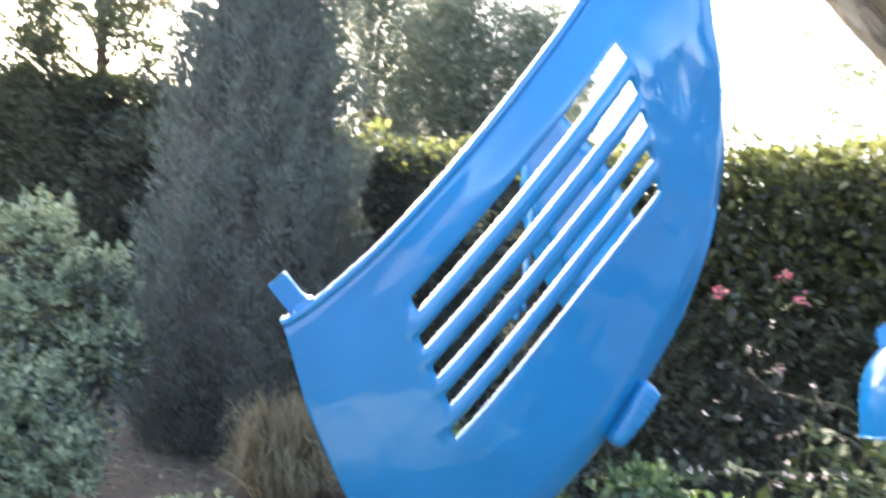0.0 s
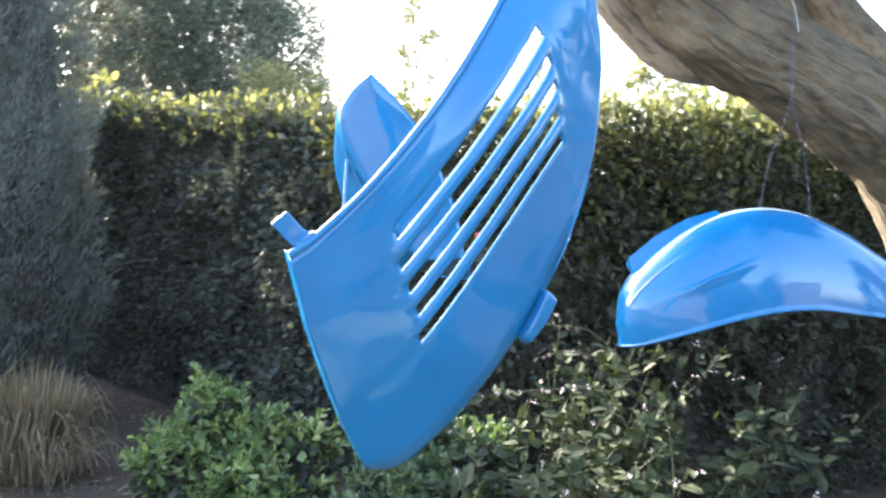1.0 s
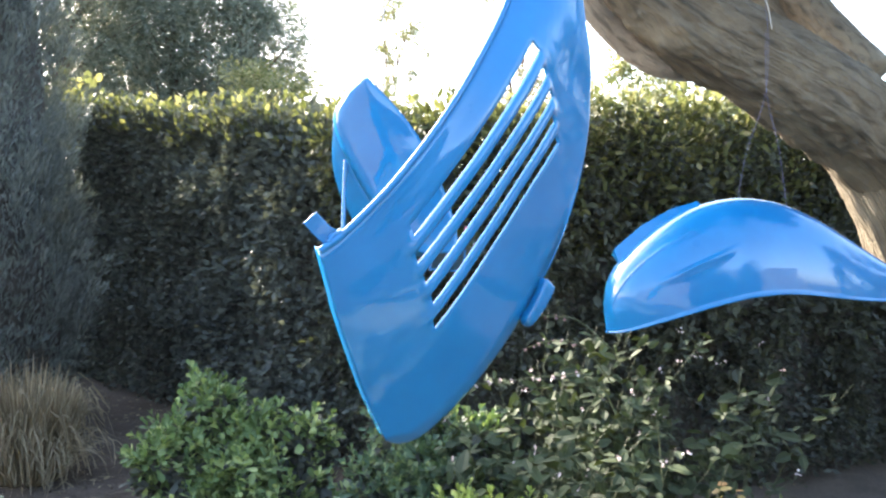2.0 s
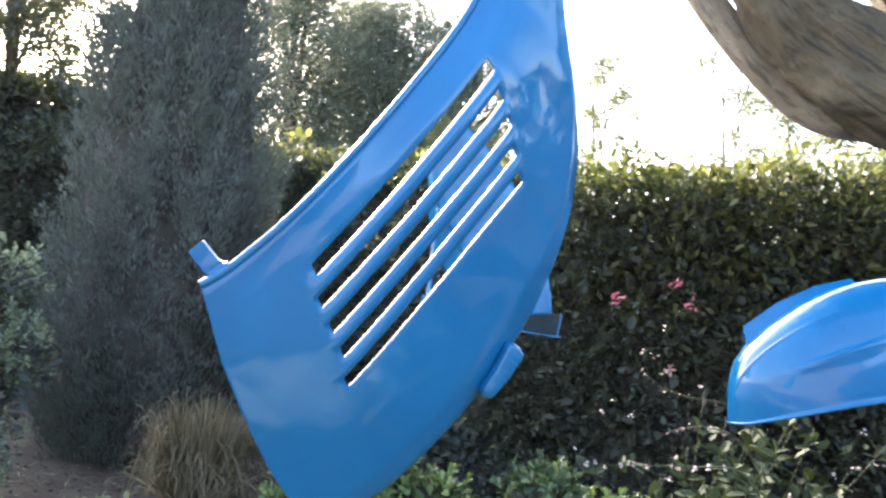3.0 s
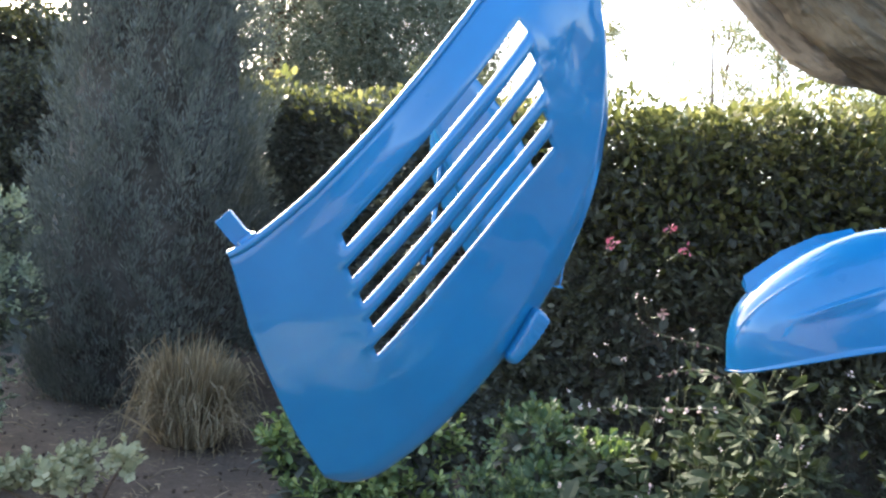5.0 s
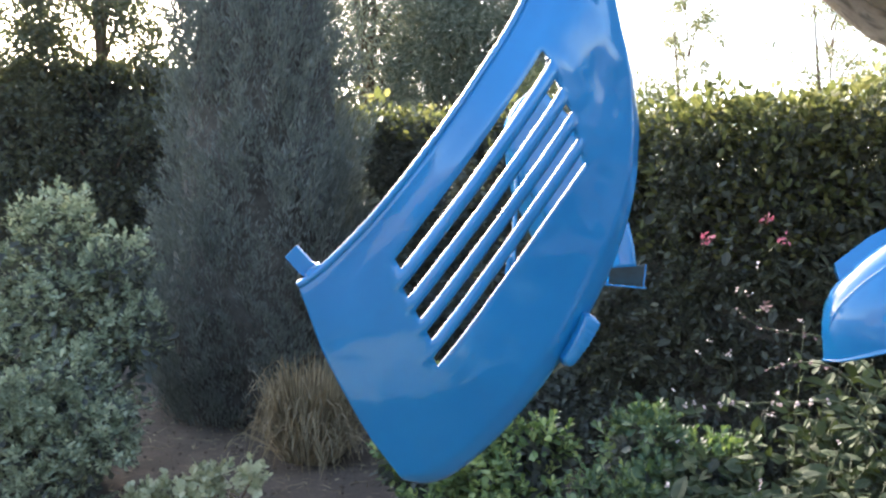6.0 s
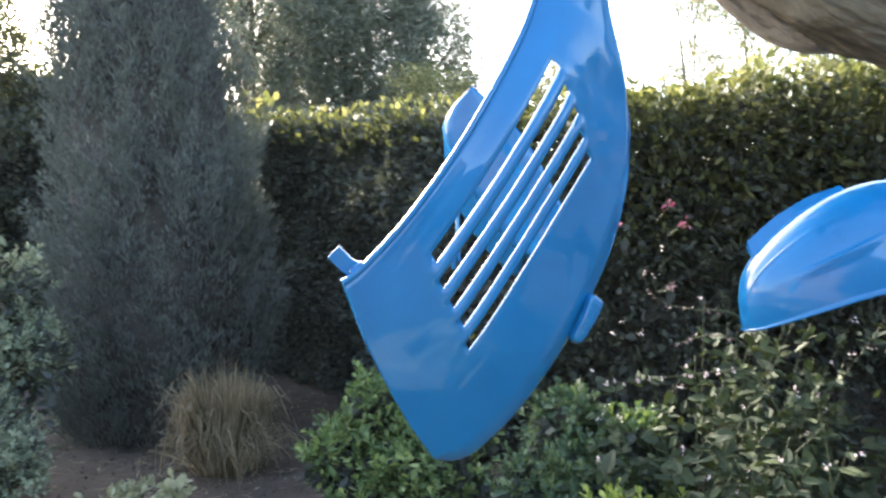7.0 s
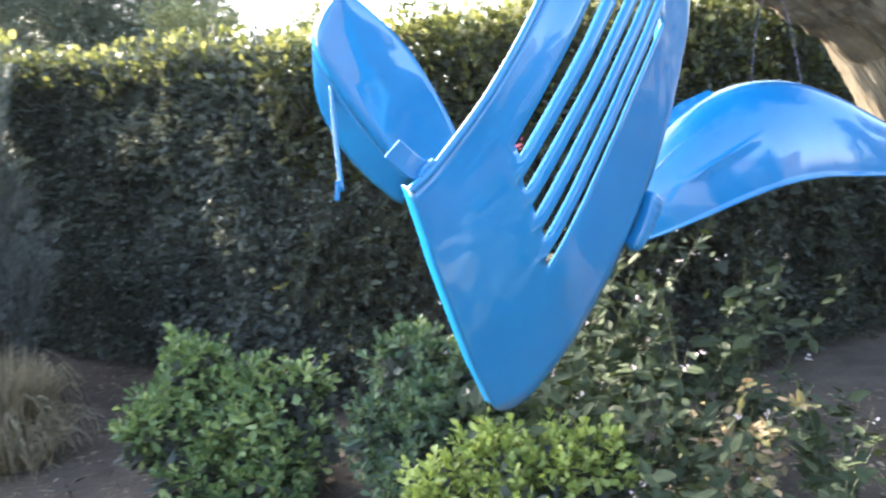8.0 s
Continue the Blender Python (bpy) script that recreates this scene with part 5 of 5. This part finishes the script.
def crown_leaves(root, lumps, count, meshes, mat):
    """Separate leaves on the side of a shrub that looks to the path."""
    P, D = [], []
    while len(P) < count:
        dx, dy, z, r = lumps[int(len(lumps) * rng.random())]
        d = unit(rng.normal(size=3) + np.array((0, -0.9, 0.5)))
        p = np.array(root.location) + (dx, dy, z) + d * r * (1.0 + 0.10 * rng.random())
        if p[2] > 0.05:
            P.append(p)
            D.append(d + 0.5 * rng.normal(size=3) + (0, 0, 0.35))
    set_leaves(root, P, D, meshes, mat)


for root, lumps, mat, size in SHRUBS:
    crown_leaves(root, lumps, 150 if root.name != "silver_leaf_plant" else 30, [lone_leaf(SPOON, size * f, 1.0) for f in (0.8, 1.0, 1.2)], mat)


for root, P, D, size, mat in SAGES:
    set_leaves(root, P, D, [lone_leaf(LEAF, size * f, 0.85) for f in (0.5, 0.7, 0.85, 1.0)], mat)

# single leaves on the near face of the hedge
t = HEDGE_MID * (0.25 + 0.75 * rng.random(280))
p, n2 = HEDGE_AT(t)
z = 0.7 + 1.4 * rng.random(280)
set_leaves(HEDGE_ROOT, np.c_[p[:, :2] + n2 * (0.04 + 0.10 * rng.random(280))[:, None], z], np.c_[n2 * 0.6, np.zeros(280)] + 0.6 * rng.normal(size=(280, 3)) - (0, 0, 0.2), [lone_leaf(LEAF, f, 1.0) for f in (0.05, 0.06, 0.075, 0.09)], M_HEDGE)


def strap_plant(x, y):
    root = thing("strap_leaf_plant", "tuft of grey-green strap leaves at ground level", "plant", (x, y, 0))
    for k in range(26):
        a = k * 2.4
        out = np.array((math.cos(a), math.sin(a), 0))
        L = 0.22 + 0.14 * rng.random()
        side = np.array((-out[1], out[0], 0)) * 0.011
        verts, faces = [], []
        for q in range(6):
            f = q / 5
            p = np.array((x, y, -0.01)) + out * L * 0.75 * f + np.array((0, 0, L * (1.0 * f - 0.62 * f * f)))
            w = side * (1 - f**3)
            verts += [p - w, p + np.array((0, 0, -0.004)), p + w]
        for q in range(5):
            b = 3 * q
            faces += [(b, b + 1, b + 4, b + 3), (b + 1, b + 2, b + 5, b + 4)]
        obj("leaf", verts, faces, M_GREYLEAF, root)


strap_plant(-0.82, 3.92)

# blades that stand out of the tussock
for root in CLUMPS:
    x, y, _ = root.location
    for k in range(150):
        verts, faces = [], []
        straw(verts, faces, upright_blade(x, y) if k < 80 else drooping_blade(x, y), 0.005 + 0.002 * rng.random(), rng.random() * 3.14)
        obj("blade", verts, faces, M_STRAW, root)


def litter():
    n = 3000
    x, y = np.r_[rng.random(2400) * 8 - 5, rng.random(600) * 3 + 1.2], np.r_[rng.random(2400) * 8 + 1.5, rng.random(600) * 2 + 2.2]
    p = np.stack([x, y, np.array([0.05 * noise.noise(Vector((a * 0.9, b * 0.9, 0))) + 0.025 * noise.noise(Vector((a * 4, b * 4, 3))) for a, b in zip(x, y)]) + 0.008], 1)
    d = rng.normal(size=(n, 3))
    d[:, 2] *= 0.12
    ob = foliage("leaf_litter", p, d, 0.022 + 0.035 * rng.random(n), M_STRAW, None, shape=LEAF, up=1.6, widths=0.8)
    tagged(ob, "dry brown leaves and bits of straw strewn on soil", "leaf litter", kind="stuff")


litter()


def soil_height(a, b):
    return 0.05 * noise.noise(Vector((a * 0.9, b * 0.9, 0))) + 0.025 * noise.noise(Vector((a * 4, b * 4, 3)))


def straw_litter():
    """Thin dry stalks and twigs lying about on the bed."""
    n = 3600
    x, y = rng.random(n) * 6.5 - 4.2, 2.6 + rng.random(n) * 4.4
    p = np.stack([x, y, np.array([soil_height(a, b) for a, b in zip(x, y)]) + 0.012], 1)
    d = rng.normal(size=(n, 3))
    d[:, 2] = 0.10 * np.abs(d[:, 2])
    ob = foliage("straw_litter", p, d, 0.05 + 0.13 * rng.random(n) ** 2, M_STRAW, None, shape=BLADE, faces=BLADE_FACES, up=1.2, widths=0.055)
    tagged(ob, "thin dry stalks and twigs lying on dark soil", "plant litter", kind="stuff")


def clods():
    """Crumbs of earth."""
    n = 4200
    x, y = rng.random(n) * 7 - 4.4, 2.4 + rng.random(n) * 4.8
    z = np.array([soil_height(a, b) for a, b in zip(x, y)])
    eight = np.array([(1, 0, 0), (-1, 0, 0), (0, 1, 0), (0, -1, 0), (0, 0, 0.7), (0, 0, -0.7)])
    size = 0.005 + 0.016 * rng.random(n) ** 3
    v = np.stack([x, y, z + 0.3 * size], 1)[:, None] + size[:, None, None] * (eight[None] * (0.7 + 0.6 * rng.random((n, 6, 1))) + 0.15 * rng.normal(size=(n, 6, 3)))
    f = []
    for t in ((0, 2, 4), (2, 1, 4), (1, 3, 4), (3, 0, 4), (2, 0, 5), (1, 2, 5), (3, 1, 5), (0, 3, 5)):
        f += (np.arange(n)[:, None] * 6 + np.array(t)[None]).tolist()
    ob = obj("soil_crumbs", v.reshape(-1, 3), f, M_SOIL, None, "", False)
    tagged(ob, "small crumbs of dark brown earth on the bed", "soil", kind="stuff")


straw_litter()
clods()


def cane(points, label="thin bare arching cane among the sage"):
    root = thing("cane", label, "stem", points[0])
    tube("stalk", points, [0.0024, 0.0018, 0.001], M_STEM, root, 5, steps=26)


cane([(1.22, 3.02, 0.0), (1.19, 3.0, 0.6), (1.16, 3.0, 0.88), (1.10, 3.0, 1.06), (1.0, 2.98, 1.11)])
cane([(1.22, 2.9, 0.0), (1.2, 2.88, 0.35), (1.27, 2.86, 0.55), (1.42, 2.84, 0.63)])
cane([(0.7, 2.75, 0.0), (0.74, 2.72, 0.28), (0.86, 2.68, 0.42), (0.96, 2.66, 0.60)])

# a bright sprig on the hedge top
root = thing("leafy_sprig", "bright yellow-green sprig standing out of the hedge top", "branch", (-2.75, 8.75, 2.85))
tube("twig", [(-2.75, 8.75, 2.85), (-2.78, 8.7, 3.02), (-2.74, 8.66, 3.18)], [0.008, 0.004], M_TWIG, root, 5)
pts = np.array([(-2.75, 8.68, 3.12)]) + 0.07 * rng.normal(size=(16, 3))
set_leaves(root, pts, rng.normal(size=(16, 3)) + (0, -0.3, 0.5), [lone_leaf(LEAF, 0.13, 1.0)], M_YOUNG)
